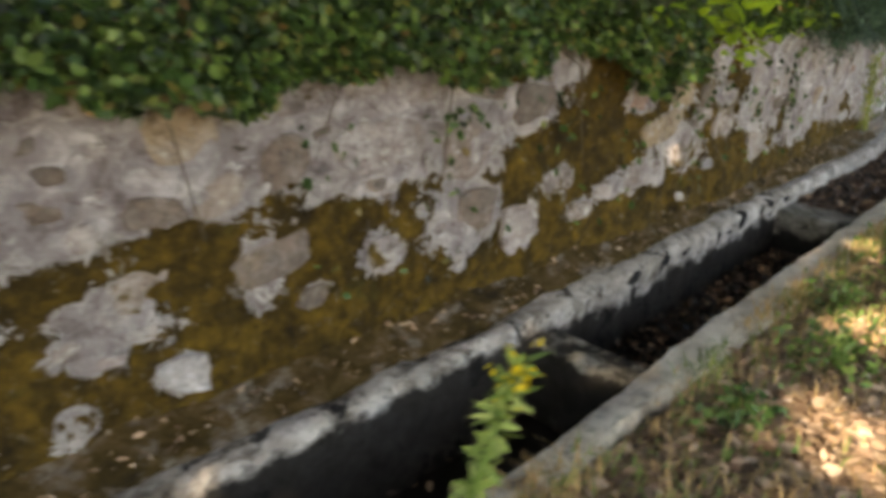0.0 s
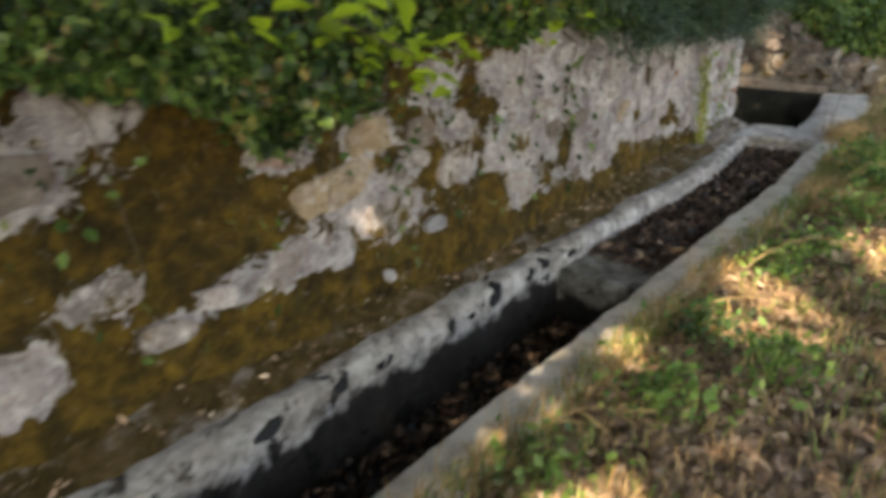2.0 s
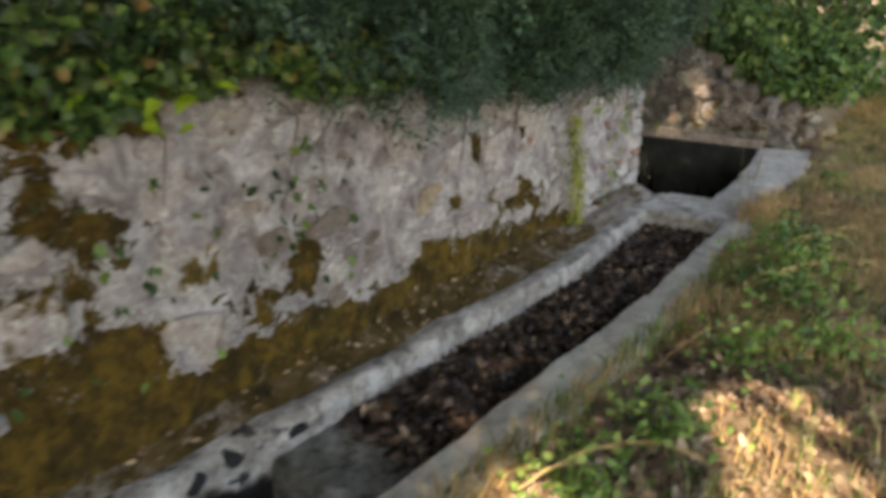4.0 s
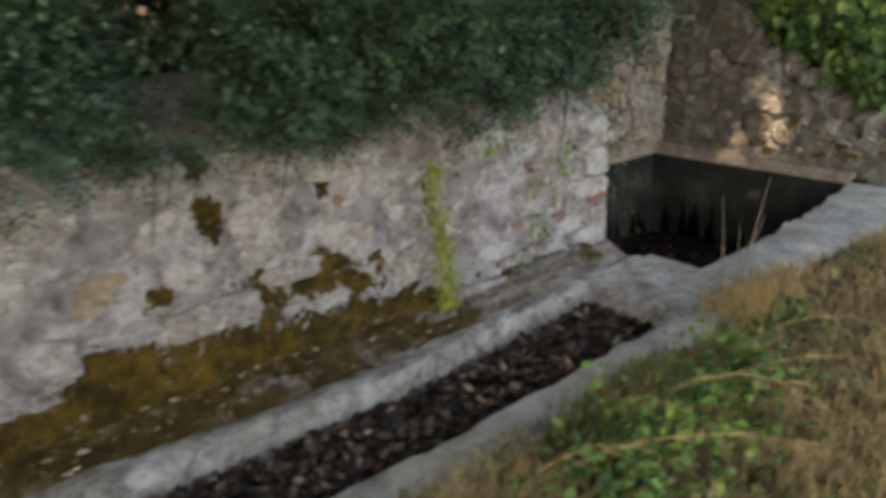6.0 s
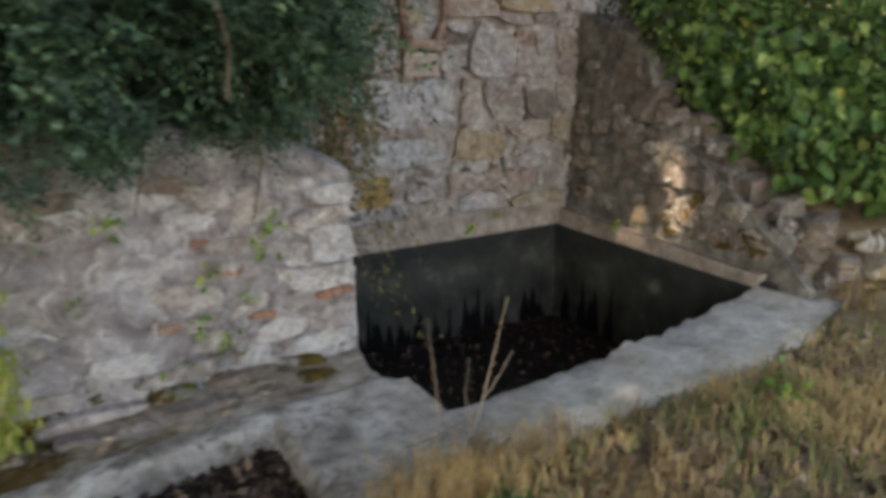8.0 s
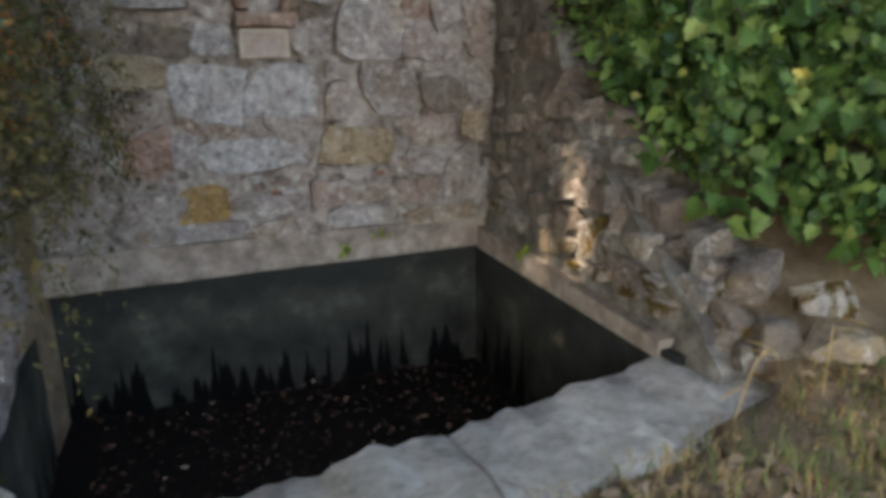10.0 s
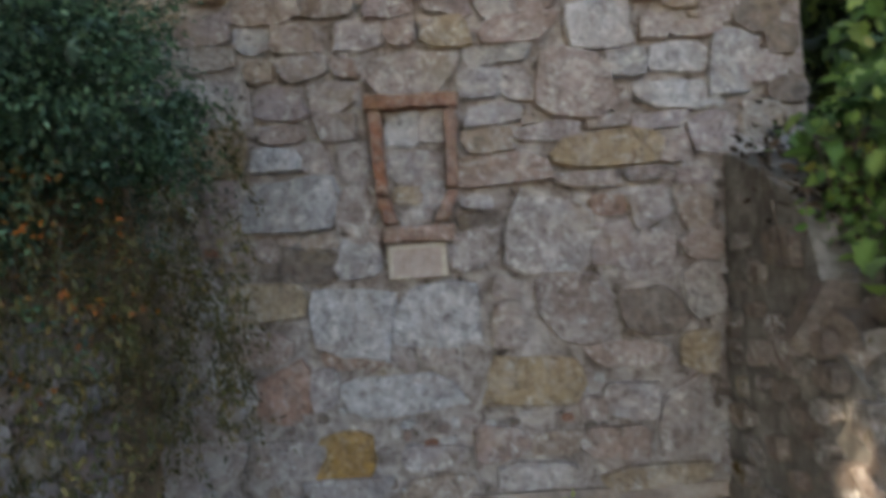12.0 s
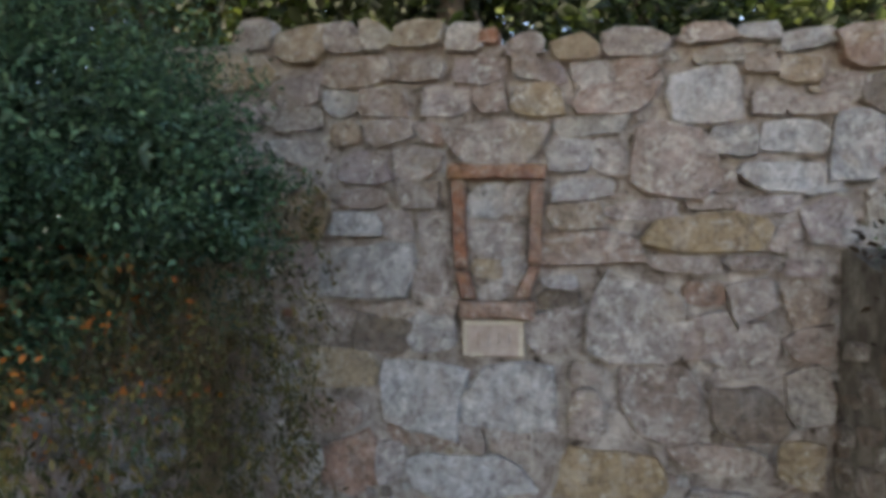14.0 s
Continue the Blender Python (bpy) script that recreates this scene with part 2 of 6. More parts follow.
PLASTER = plaster_moss()
MORTAR = mortar()
CEMENT = kerb_cement()
SHADED_DAMP = shaded_damp_cement()
LINING = basin_lining()
EARTH = earth()
GREYS = ((0.0, (0.30, 0.235, 0.22)), (0.14, (0.50, 0.44, 0.43)), (0.28, (0.47, 0.345, 0.31)), (0.42, (0.47, 0.48, 0.52)), (0.56, (0.52, 0.41, 0.28)), (0.68, (0.44, 0.36, 0.38)), (0.80, (0.64, 0.61, 0.60)), (0.90, (0.40, 0.25, 0.20)), (1.0, (0.56, 0.55, 0.57)))
STONE = stone_face("grey_rubble_stone", GREYS, 0.0, 0.40)
STONE_MOSSY = stone_face("mossy_rubble_stone", ((0.0, (0.30, 0.255, 0.25)), (0.3, (0.25, 0.215, 0.21)), (0.5, (0.42, 0.385, 0.37)), (0.7, (0.37, 0.30, 0.20)), (0.85, (0.29, 0.215, 0.185)), (1.0, (0.46, 0.44, 0.42))), 0.10, 0.5)
STONE_ROSE = stone_face("rosy_grey_limestone", ((0.0, (0.50, 0.45, 0.452)), (0.3, (0.40, 0.345, 0.345)), (0.6, (0.60, 0.57, 0.57)), (0.8, (0.46, 0.39, 0.375)), (1.0, (0.68, 0.66, 0.665))), 0.0, 0.4)
STONE_VIOLET = stone_face("violet_grey_stone", ((0.0, (0.36, 0.315, 0.32)), (0.35, (0.47, 0.43, 0.435)), (0.6, (0.30, 0.255, 0.255)), (0.8, (0.43, 0.36, 0.315)), (1.0, (0.56, 0.53, 0.53))), 0.05, 0.5)
STONE_RUBBLE = stone_face("dark_grey_rubble", ((0.0, (0.20, 0.185, 0.175)), (0.4, (0.30, 0.28, 0.265)), (0.7, (0.16, 0.14, 0.125)), (1.0, (0.38, 0.36, 0.34))), 0.06, 0.3)
STONE_BLUE = stone_face("blue_grey_stone", ((0.0, (0.27, 0.29, 0.34)), (1.0, (0.33, 0.35, 0.40))), 0.0, 0.15)
STONE_GOLD = stone_face("golden_lichen_stone", ((0.0, (0.50, 0.29, 0.07)), (1.0, (0.55, 0.33, 0.10))), 0.0, 0.1)
STONE_OCHRE = stone_face("ochre_sandstone", ((0.0, (0.44, 0.32, 0.19)), (1.0, (0.50, 0.38, 0.25))), 0.0, 0.2)
STONE_PALE = stone_face("pale_limestone", ((0.0, (0.58, 0.58, 0.61)), (1.0, (0.68, 0.68, 0.71))), 0.0, 0.4)
STONE_RED = stone_face("reddish_sandstone", ((0.0, (0.44, 0.24, 0.18)), (1.0, (0.48, 0.30, 0.24))), 0.0, 0.2)
STONE_DARK = stone_face("dark_brown_stone", ((0.0, (0.18, 0.15, 0.13)), (1.0, (0.26, 0.215, 0.19))), 0.0, 0.1)
BRICK = stone_face("terracotta_brick", ((0.0, (0.31, 0.125, 0.07)), (1.0, (0.36, 0.165, 0.105))), 0.0, 0.15, 0.5)
TABLET = plain("pale_plaque_plaster", ((0.3, (0.26, 0.205, 0.185)), (0.7, (0.40, 0.335, 0.31))), 0.9, 25)
TABLET_RIM = plain("yellowed_white_border", ((0.3, (0.36, 0.31, 0.26)), (0.7, (0.48, 0.435, 0.38))), 0.85, 30)
BARK = plain("grey_brown_bark", ((0.3, (0.055, 0.042, 0.032)), (0.7, (0.17, 0.135, 0.105))), 0.95, 18, 0.9)
STRAW = leaf_green("dry_straw", ((0.0, (0.53, 0.35, 0.15)), (0.5, (0.72, 0.52, 0.25)), (1.0, (0.42, 0.25, 0.11))), 0.8, 0.25)
GRASS = leaf_green("grass_green", ((0.0, (0.10, 0.17, 0.04)), (0.5, (0.20, 0.29, 0.075)), (1.0, (0.40, 0.39, 0.14))), 0.6, 0.35)
WEED = leaf_green("weed_green", ((0.0, (0.06, 0.13, 0.03)), (0.6, (0.20, 0.33, 0.075)), (1.0, (0.38, 0.46, 0.12))), 0.5, 0.35)
SHRUB = leaf_green("blue_green_shrub", ((0.0, (0.013, 0.037, 0.022)), (0.5, (0.036, 0.088, 0.047)), (0.85, (0.09, 0.18, 0.10)), (1.0, (0.18, 0.30, 0.17))), 0.5, 0.25)
SHRUB_TIP = leaf_green("pale_blue_green_shoots", ((0.0, (0.020, 0.050, 0.035)), (0.5, (0.055, 0.115, 0.085)), (1.0, (0.13, 0.22, 0.165))), 0.5, 0.25)
IVY = leaf_green("dark_ivy", ((0.0, (0.016, 0.038, 0.011)), (0.55, (0.058, 0.12, 0.03)), (0.88, (0.16, 0.25, 0.06)), (0.95, (0.22, 0.20, 0.06)), (1.0, (0.22, 0.14, 0.06))), 0.4, 0.25)
BRAMBLE = leaf_green("bramble_green", ((0.0, (0.034, 0.085, 0.024)), (0.6, (0.12, 0.235, 0.058)), (0.95, (0.28, 0.40, 0.115)), (1.0, (0.32, 0.30, 0.08))), 0.5, 0.35)
DEADLEAF = leaf_green("dark_dead_leaves", ((0.0, (0.014, 0.010, 0.007)), (0.6, (0.05, 0.034, 0.022)), (0.88, (0.12, 0.08, 0.05)), (0.92, (0.05, 0.10, 0.03)), (1.0, (0.12, 0.20, 0.06))), 0.6, 0.15)
LIME = leaf_green("young_lime_leaves", ((0.0, (0.26, 0.42, 0.03)), (0.6, (0.36, 0.52, 0.045)), (1.0, (0.46, 0.58, 0.08))), 0.45, 0.55)
RUST = leaf_green("rust_orange_leaves", ((0.0, (0.40, 0.11, 0.02)), (0.6, (0.50, 0.18, 0.04)), (1.0, (0.30, 0.17, 0.04))), 0.6, 0.3)
YELLOW = leaf_green("yellow_petals", ((0.0, (0.70, 0.52, 0.02)), (1.0, (0.80, 0.66, 0.05))), 0.6, 0.3)
LITTER = leaf_green("fallen_brown_leaves", ((0.0, (0.12, 0.075, 0.045)), (0.4, (0.26, 0.165, 0.105)), (0.75, (0.44, 0.30, 0.20)), (1.0, (0.60, 0.46, 0.34))), 0.7, 0.1)
# Near-black, so the shade inside trough and basin is in the floor colour.
SHADED_MUD = plain("shade_blackened_mud", ((0.3, (0.003, 0.0025, 0.002)), (0.7, (0.012, 0.009, 0.007))), 0.6, 14)
WOODS = leaf_green("far_woods_leaves", ((0.0, (0.02, 0.04, 0.010)), (0.6, (0.05, 0.085, 0.018)), (1.0, (0.12, 0.17, 0.03))), 0.6, 0.35)
WET = leaf_green("wet_black_brown_leaves", ((0.0, (0.012, 0.009, 0.008)), (0.5, (0.05, 0.033, 0.024)), (0.82, (0.16, 0.10, 0.068)), (1.0, (0.42, 0.30, 0.21))), 0.55, 0.05)
# Darker copy of WOODS; the shade is put into its leaf colour.
SHADED_WOODS = leaf_green("shaded_woods_leaves", ((0.0, (0.008, 0.016, 0.005)), (0.7, (0.025, 0.045, 0.010)), (1.0, (0.11, 0.15, 0.03))), 0.6, 0.35)
RUSSET = leaf_green("russet_sodden_leaves", ((0.0, (0.03, 0.015, 0.010)), (0.6, (0.095, 0.042, 0.028)), (0.93, (0.19, 0.095, 0.06)), (1.0, (0.34, 0.24, 0.17))), 0.6, 0.05)
BAND = plain("warm_grey_band_plaster", ((0.3, (0.13, 0.10, 0.085)), (0.5, (0.26, 0.215, 0.19)), (0.7, (0.40, 0.35, 0.31))), 0.92, 9, 1.0)
OLIVE = leaf_green("olive_brown_sprays", ((0.0, (0.034, 0.038, 0.013)), (0.6, (0.11, 0.112, 0.038)), (1.0, (0.25, 0.18, 0.068))), 0.6, 0.3)
TRAIL = leaf_green("yellowing_trail_leaves", ((0.0, (0.19, 0.24, 0.045)), (0.6, (0.34, 0.38, 0.08)), (1.0, (0.50, 0.46, 0.15))), 0.6, 0.35)
OLD_RENDER = plain("dark_grey_brown_render", ((0.3, (0.05, 0.045, 0.040)), (0.5, (0.14, 0.13, 0.118)), (0.7, (0.30, 0.285, 0.27))), 0.95, 8, 1.0)


def mossy_dirt():
    """Dirt and moss packed on the plinth, giving way to bare grey stone near the basin."""
    n = Nodes("mossy_dirt", 0.95)
    dirt = n.ramp(n.noise(6, 8, 0.72, warp=0.5), (0.34, (0.020, 0.013, 0.004)), (0.48, (0.065, 0.041, 0.008)), (0.58, (0.11, 0.070, 0.026)), (0.68, (0.20, 0.15, 0.11)), (0.76, (0.44, 0.41, 0.38)))
    bare = n.ramp(n.noise(5, 8, 0.7, where=n.stretch(1, 3, 3)), (0.32, (0.06, 0.045, 0.035)), (0.48, (0.23, 0.19, 0.16)), (0.7, (0.45, 0.41, 0.37)))
    share = n.ramp(n.sum(n.span(n.axis("X"), 7.5, 8.9, -0.06, 0.22), n.noise(4, 7, 0.7)), (0.48, 0.0), (0.58, 1.0))
    return n.done(n.mix(share, dirt, bare), n.sum(n.noise(22, 8, 0.75), n.noise(7, 4)), 1.0, 0.04)


DIRT = mossy_dirt()
DEADWOOD = plain("grey_dead_wood", ((0.3, (0.17, 0.13, 0.095)), (0.7, (0.33, 0.27, 0.20))), 0.9, 30)
PALE_WEED = leaf_green("pale_green_weed", ((0.0, (0.16, 0.26, 0.06)), (0.6, (0.28, 0.38, 0.10)), (1.0, (0.42, 0.50, 0.18))), 0.55, 0.35)
CRUST = plain("black_lichen_crust", ((0.3, (0.010, 0.010, 0.011)), (0.7, (0.035, 0.035, 0.037))), 0.9, 30, 0.8)


# ---- plan ----
def curve(*knots):
    xs, ys = zip(*knots)
    return lambda x: float(np.interp(x, xs, ys))


WALL_Y = curve((-6, -0.43), (4.6, -0.43), (6.0, -0.33), (7.5, -0.2), (9.04, -0.04))
INNER_Y = curve((-6, -0.76), (0.8, -0.75), (2.5, -0.71), (4.2, -0.63), (6.0, -0.575), (7.2, -0.565), (8.6, -0.36), (9.1, -0.31))
OUTER_Y = curve((-6, -1.46), (1.25, -1.37), (2.6, -1.27), (4.2, -1.21), (6.0, -1.125), (7.2, -1.08), (8.6, -0.93))
KERB_Y = curve((-6, -1.7), (3.0, -1.45), (5.2, -1.38), (7.0, -1.34), (8.5, -1.16), (9.7, -0.96), (10.4, -0.95), (11.7, -0.78))
POOL_Y = curve((9.1, -0.6), (9.8, -0.545), (10.58, -0.425), (11.55, -0.22))
WALL_TOP = curve((-6, 1.3), (6.5, 1.3), (7.8, 1.16), (8.6, 1.05), (9.04, 0.88))
NORTH_TOP = curve((8.3, 2.72), (9.5, 2.7), (9.99, 2.7), (10.5, 2.58), (11.1, 2.62), (12.1, 2.5))
EAST_TOP = curve((-0.9, 0.0), (-0.55, 0.05), (-0.35, 0.24), (0.0, 0.48), (0.32, 0.70), (0.72, 0.95), (0.85, 1.35), (1.1, 1.52), (1.65, 1.72))
BACK_Y, EAST_X, WEST_X = 1.61, 11.56, 8.9
WEST_SIDE = curve((0.3, 9.04), (BACK_Y, 8.9))
POOL_FLOOR = -0.77


def wobble(x, y, z, scale, amount):
    return noise.noise(Vector((x, y, z)) * scale) * amount


def smooth(a, b, v):
    u = min(1.0, max(0.0, (v - a) / (b - a)))
    return u * u * (3 - 2 * u)


# ---- mesh helpers ----
def mesh_of(name, verts, faces, material, shade=True):
    me = bpy.data.meshes.new(name)
    me.from_pydata([tuple(v) for v in verts], [], faces)
    me.update()
    if material:
        me.materials.append(material)
    if shade:
        me.polygons.foreach_set("use_smooth", [True] * len(me.polygons))
    return me


def part(name, me, parent=None, label="", m=None):
    ob = new(name, me)
    if parent:
        ob.parent = parent
        ob.matrix_parent_inverse = parent.matrix_basis.inverted()
    if m is not None:
        ob.matrix_basis = m
    if label:
        ob["label"] = label
    return ob


def thing(name, label, category, group="", kind="", at=(0, 0, 0)):
    ob = new(name)
    ob.empty_display_size = 0.1
    ob.matrix_basis = Matrix.Translation(at)
    return tagged(ob, label, category, group, kind)


def loft(name, rings, material, shade=True):
    """A closed skin through equal rings of points, capped at both ends."""
    n = len(rings[0])
    verts = [p for ring in rings for p in ring]
    faces = []
    for a in range(len(rings) - 1):
        for b in range(n):
            c = (b + 1) % n
            faces.append((a * n + b, a * n + c, (a + 1) * n + c, (a + 1) * n + b))
    faces.append(tuple(reversed(range(n))))
    faces.append(tuple(range((len(rings) - 1) * n, len(rings) * n)))
    me = mesh_of(name, verts, faces, material, shade)
    bm = bmesh.new()
    bm.from_mesh(me)
    bmesh.ops.recalc_face_normals(bm, faces=bm.faces)
    bm.to_mesh(me)
    bm.free()
    if shade:
        me.set_sharp_from_angle(angle=radians(42))
    return me


def tube(points, radii, sides=6):
    """Rings round a line of points."""
    rings = []
    for i, p in enumerate(points):
        p = Vector(p)
        along = Vector(points[min(i + 1, len(points) - 1)]) - Vector(points[max(i - 1, 0)])
        side = along.cross(Vector((0.3, 0.2, 1)) if abs(along.normalized().z) < 0.9 else Vector((1, 0, 0))).normalized()
        up = side.cross(along).normalized()
        rings.append([p + (side * math.cos(a) + up * math.sin(a)) * radii[i] for a in (k * 2 * math.pi / sides for k in range(sides))])
    return rings


def join_tubes(name, tubes, material):
    verts, faces = [], []
    for points, radii in tubes:
        rings = tube(points, radii, 5)
        n, base = 5, len(verts)
        verts += [v for ring in rings for v in ring]
        for a in range(len(rings) - 1):
            faces += [(base + a * n + b, base + a * n + (b + 1) % n, base + (a + 1) * n + (b + 1) % n, base + (a + 1) * n + b) for b in range(n)]
    return mesh_of(name, verts, faces, material)


def stone_mesh(name, w, h, d, rng, material, square=6.0, n=10, rough=0.09):
    """A rough quarried block with warped corners, a chipped rim and an uneven front towards -y."""
    phase = rng.uniform(0, 1)
    warp = [(rng.uniform(-rough, rough) * w, rng.uniform(-rough, rough) * 1.3 * h) for k in range(4)]
    outline = []
    for k in range(n):
        a = 2 * math.pi * (k + phase + rng.uniform(-0.25, 0.25)) / n
        c, s = math.cos(a), math.sin(a)
        r = (abs(c) ** square + abs(s) ** square) ** (-1 / square) * rng.uniform(1 - rough * 0.9, 1.02)
        u, v = c * r, s * r
        share = [(1 - u) * (1 - v) / 4, (1 + u) * (1 - v) / 4, (1 + u) * (1 + v) / 4, (1 - u) * (1 + v) / 4]
        outline.append((u * w / 2 + sum(p[0] * q for p, q in zip(warp, share)), v * h / 2 + sum(p[1] * q for p, q in zip(warp, share))))
    lean, tip = rng.uniform(-0.4, 0.4) * d, rng.uniform(-0.4, 0.4) * d
    verts = []
    for scale, depth in ((1.0, 0.05), (1.0, -0.72 * d), (0.955, -0.98 * d)):
        verts += [(x * scale, depth + lean * x / w + tip * z / h + rng.uniform(-0.12, 0.12) * d, z * scale) for x, z in outline]
    verts.append((rng.uniform(-0.2, 0.2) * w, -d * rng.uniform(0.85, 1.15), rng.uniform(-0.2, 0.2) * h))
    faces = []
    for a in range(2):
        faces += [(a * n + k, a * n + (k + 1) % n, (a + 1) * n + (k + 1) % n, (a + 1) * n + k) for k in range(n)]
    faces += [(2 * n + k, 2 * n + (k + 1) % n, 3 * n) for k in range(n)]
    me = mesh_of(name, verts, faces, material)
    me.set_sharp_from_angle(angle=radians(28))
    return me


def leaves(name, places, sizes, material, rng, aspect=0.55, droop=0.3, ways=None, cup=0.25):
    """Many folded leaves, each of two triangles pairs, as one mesh. ways: the direction in which each leaf points."""
    places = np.asarray(places, float)
    count = len(places)
    if ways is None:
        ways = rng.normal(size=(count, 3))
        ways[:, 2] -= droop
    ways = ways / np.maximum(1e-6, np.linalg.norm(ways, axis=1))[:, None]
    spin = rng.normal(size=(count, 3))
    side = np.cross(ways, spin)
    side /= np.maximum(1e-6, np.linalg.norm(side, axis=1))[:, None]
    up = np.cross(side, ways)
    sizes = np.broadcast_to(np.asarray(sizes, float), (count,))[:, None]
    half = sizes * aspect * 0.5
    verts = np.empty((count, 6, 3))
    verts[:, 0] = places
    verts[:, 1] = places + ways * sizes * 0.35 + side * half + up * half * cup
    verts[:, 2] = places + ways * sizes * 0.72 + side * half * 0.72 + up * half * cup
    verts[:, 3] = places + ways * sizes
    verts[:, 4] = places + ways * sizes * 0.72 - side * half * 0.72 + up * half * cup
    verts[:, 5] = places + ways * sizes * 0.35 - side * half + up * half * cup
    base = np.arange(count)[:, None] * 6
    quads = np.concatenate([base + [0, 1, 2, 3], base + [0, 3, 4, 5]])
    me = bpy.data.meshes.new(name)
    me.vertices.add(count * 6)
    me.vertices.foreach_set("co", verts.reshape(-1))
    me.loops.add(quads.size)
    me.loops.foreach_set("vertex_index", quads.reshape(-1).astype(np.int32))
    me.polygons.add(len(quads))
    me.polygons.foreach_set("loop_start", np.arange(len(quads), dtype=np.int32) * 4)
    me.update(calc_edges=True)
    me.materials.append(material)
    return me


LOBED = ((0.02, 0.10), (0.0, 0.34), (0.22, 0.30), (0.30, 0.52), (0.50, 0.34), (0.68, 0.34), (0.78, 0.16))
OVAL = ((0.14, 0.18), (0.35, 0.29), (0.58, 0.27), (0.80, 0.14))
SLIM = ((0.3, 0.12), (0.65, 0.10))


def flat_leaves(name, places, sizes, material, rng, outline, normals, ways):
    """Leaves of one outline, each of two halves folded along the midrib, that face along their normals."""
    places, normals, ways = np.asarray(places, float), np.asarray(normals, float), np.asarray(ways, float)
    count = len(places)
    up = normals / np.maximum(1e-6, np.linalg.norm(normals, axis=1))[:, None]
    ways = ways - up * np.sum(ways * up, axis=1)[:, None]
    ways /= np.maximum(1e-6, np.linalg.norm(ways, axis=1))[:, None]
    side = np.cross(up, ways)
    sizes = np.broadcast_to(np.asarray(sizes, float), (count,))[:, None]
    points = [(0.0, 0.0)] + list(outline) + [(1.0, 0.0)] + [(u, -v) for u, v in reversed(outline)]
    per, half = len(points), len(outline) + 2
    verts = np.empty((count, per, 3))
    for i, (u, v) in enumerate(points):
        verts[:, i] = places + (ways * u + side * v + up * (abs(v) * 0.35 - 0.22 * u * u)) * sizes
    base = np.arange(count)[:, None] * per
    corners = np.concatenate([base + list(range(half)), base + ([0] + list(range(half - 1, per)))], 1).reshape(-1)
    me = bpy.data.meshes.new(name)
    me.vertices.add(count * per)
    me.vertices.foreach_set("co", verts.reshape(-1))
    me.loops.add(len(corners))
    me.loops.foreach_set("vertex_index", corners.astype(np.int32))
    me.polygons.add(count * 2)
    me.polygons.foreach_set("loop_start", np.arange(count * 2, dtype=np.int32) * half)
    me.update(calc_edges=True)
    me.materials.append(material)
    return me


def blades(name, places, heights, material, rng, width=0.006, bend=0.6):
    """Grass blades, each a bent taper of two pieces."""
    places = np.asarray(places, float)
    count = len(places)
    a = rng.uniform(0, 2 * np.pi, count)
    out = np.stack([np.cos(a), np.sin(a), np.zeros(count)], 1)
    side = np.stack([-np.sin(a), np.cos(a), np.zeros(count)], 1) * width * rng.uniform(0.5, 1.2, count)[:, None]
    h = np.broadcast_to(heights, (count,))[:, None] * np.ones((count, 1))
    b = rng.uniform(0.1, bend, count)[:, None]
    up = np.array([0, 0, 1.0])
    verts = np.empty((count, 5, 3))
    verts[:, 0], verts[:, 1] = places - side, places + side
    mid = places + up * h * 0.6 + out * h * b * 0.35
    verts[:, 2], verts[:, 3] = mid + side * 0.7, mid - side * 0.7
    verts[:, 4] = places + up * h * (1 - b * 0.35) + out * h * b
    base = np.arange(count)[:, None] * 5
    corners = np.concatenate([base + [0, 1, 2, 3, 3, 2, 4]], 1).reshape(-1)
    me = bpy.data.meshes.new(name)
    me.vertices.add(count * 5)
    me.vertices.foreach_set("co", verts.reshape(-1))
    me.loops.add(count * 7)
    me.loops.foreach_set("vertex_index", corners.astype(np.int32))
    me.polygons.add(count * 2)
    me.polygons.foreach_set("loop_start", (np.arange(count)[:, None] * 7 + [0, 4]).reshape(-1).astype(np.int32))
    me.update(calc_edges=True)
    me.materials.append(material)
    return me


# ---- ground: one sheet, stepped inside the walls and kerbs ----
def bank(x, y):
    """The height of the open ground."""
    z = -0.05 + wobble(x, y, 0, 1.1, 0.05) + wobble(x, y, 3, 4.0, 0.025)
    if x > 11.5:
        rise = np.interp(y, (-2.2, -1.3, -0.76, -0.38, 0.32, 0.85, 1.6, 3, 8), (0, 0.02, 0.16, 0.33, 0.62, 0.95, 1.35, 1.8, 2.6))
        z += float(rise) * smooth(11.5, 11.75, x) + 0.12 * min(8, max(0, x - 11.8))
    return z


def terrace(x, y):
    back = y - WALL_Y(x)
    return 1.02 + 0.14 * min(back, 9) + wobble(x, y, 7, 1.3, 0.08)


columns = [-90, -45, -22, -12, -8, -6.02] + [-6 + 0.25 * k for k in range(60)] + [WEST_X - 0.05, WEST_X, WEST_X + 0.1]
columns = sorted(set(columns + [WEST_X + 0.3 + 0.25 * k for k in range(9)] + [EAST_X + 0.06, EAST_X + 0.16, EAST_X + 0.3] + [12.1 + 0.3 * k for k in range(16)] + [18, 22, 30, 50, 90]))
front = [-90, -45, -22, -12, -8, -6, -5] + [-4.2 + 0.14 * k for k in range(30)] + [0.05]
behind = [0.01, 0.2, 0.45, 0.8, 1.3, 2, 3, 4.5, 7, 12, 22, 45, 90]
verts = []
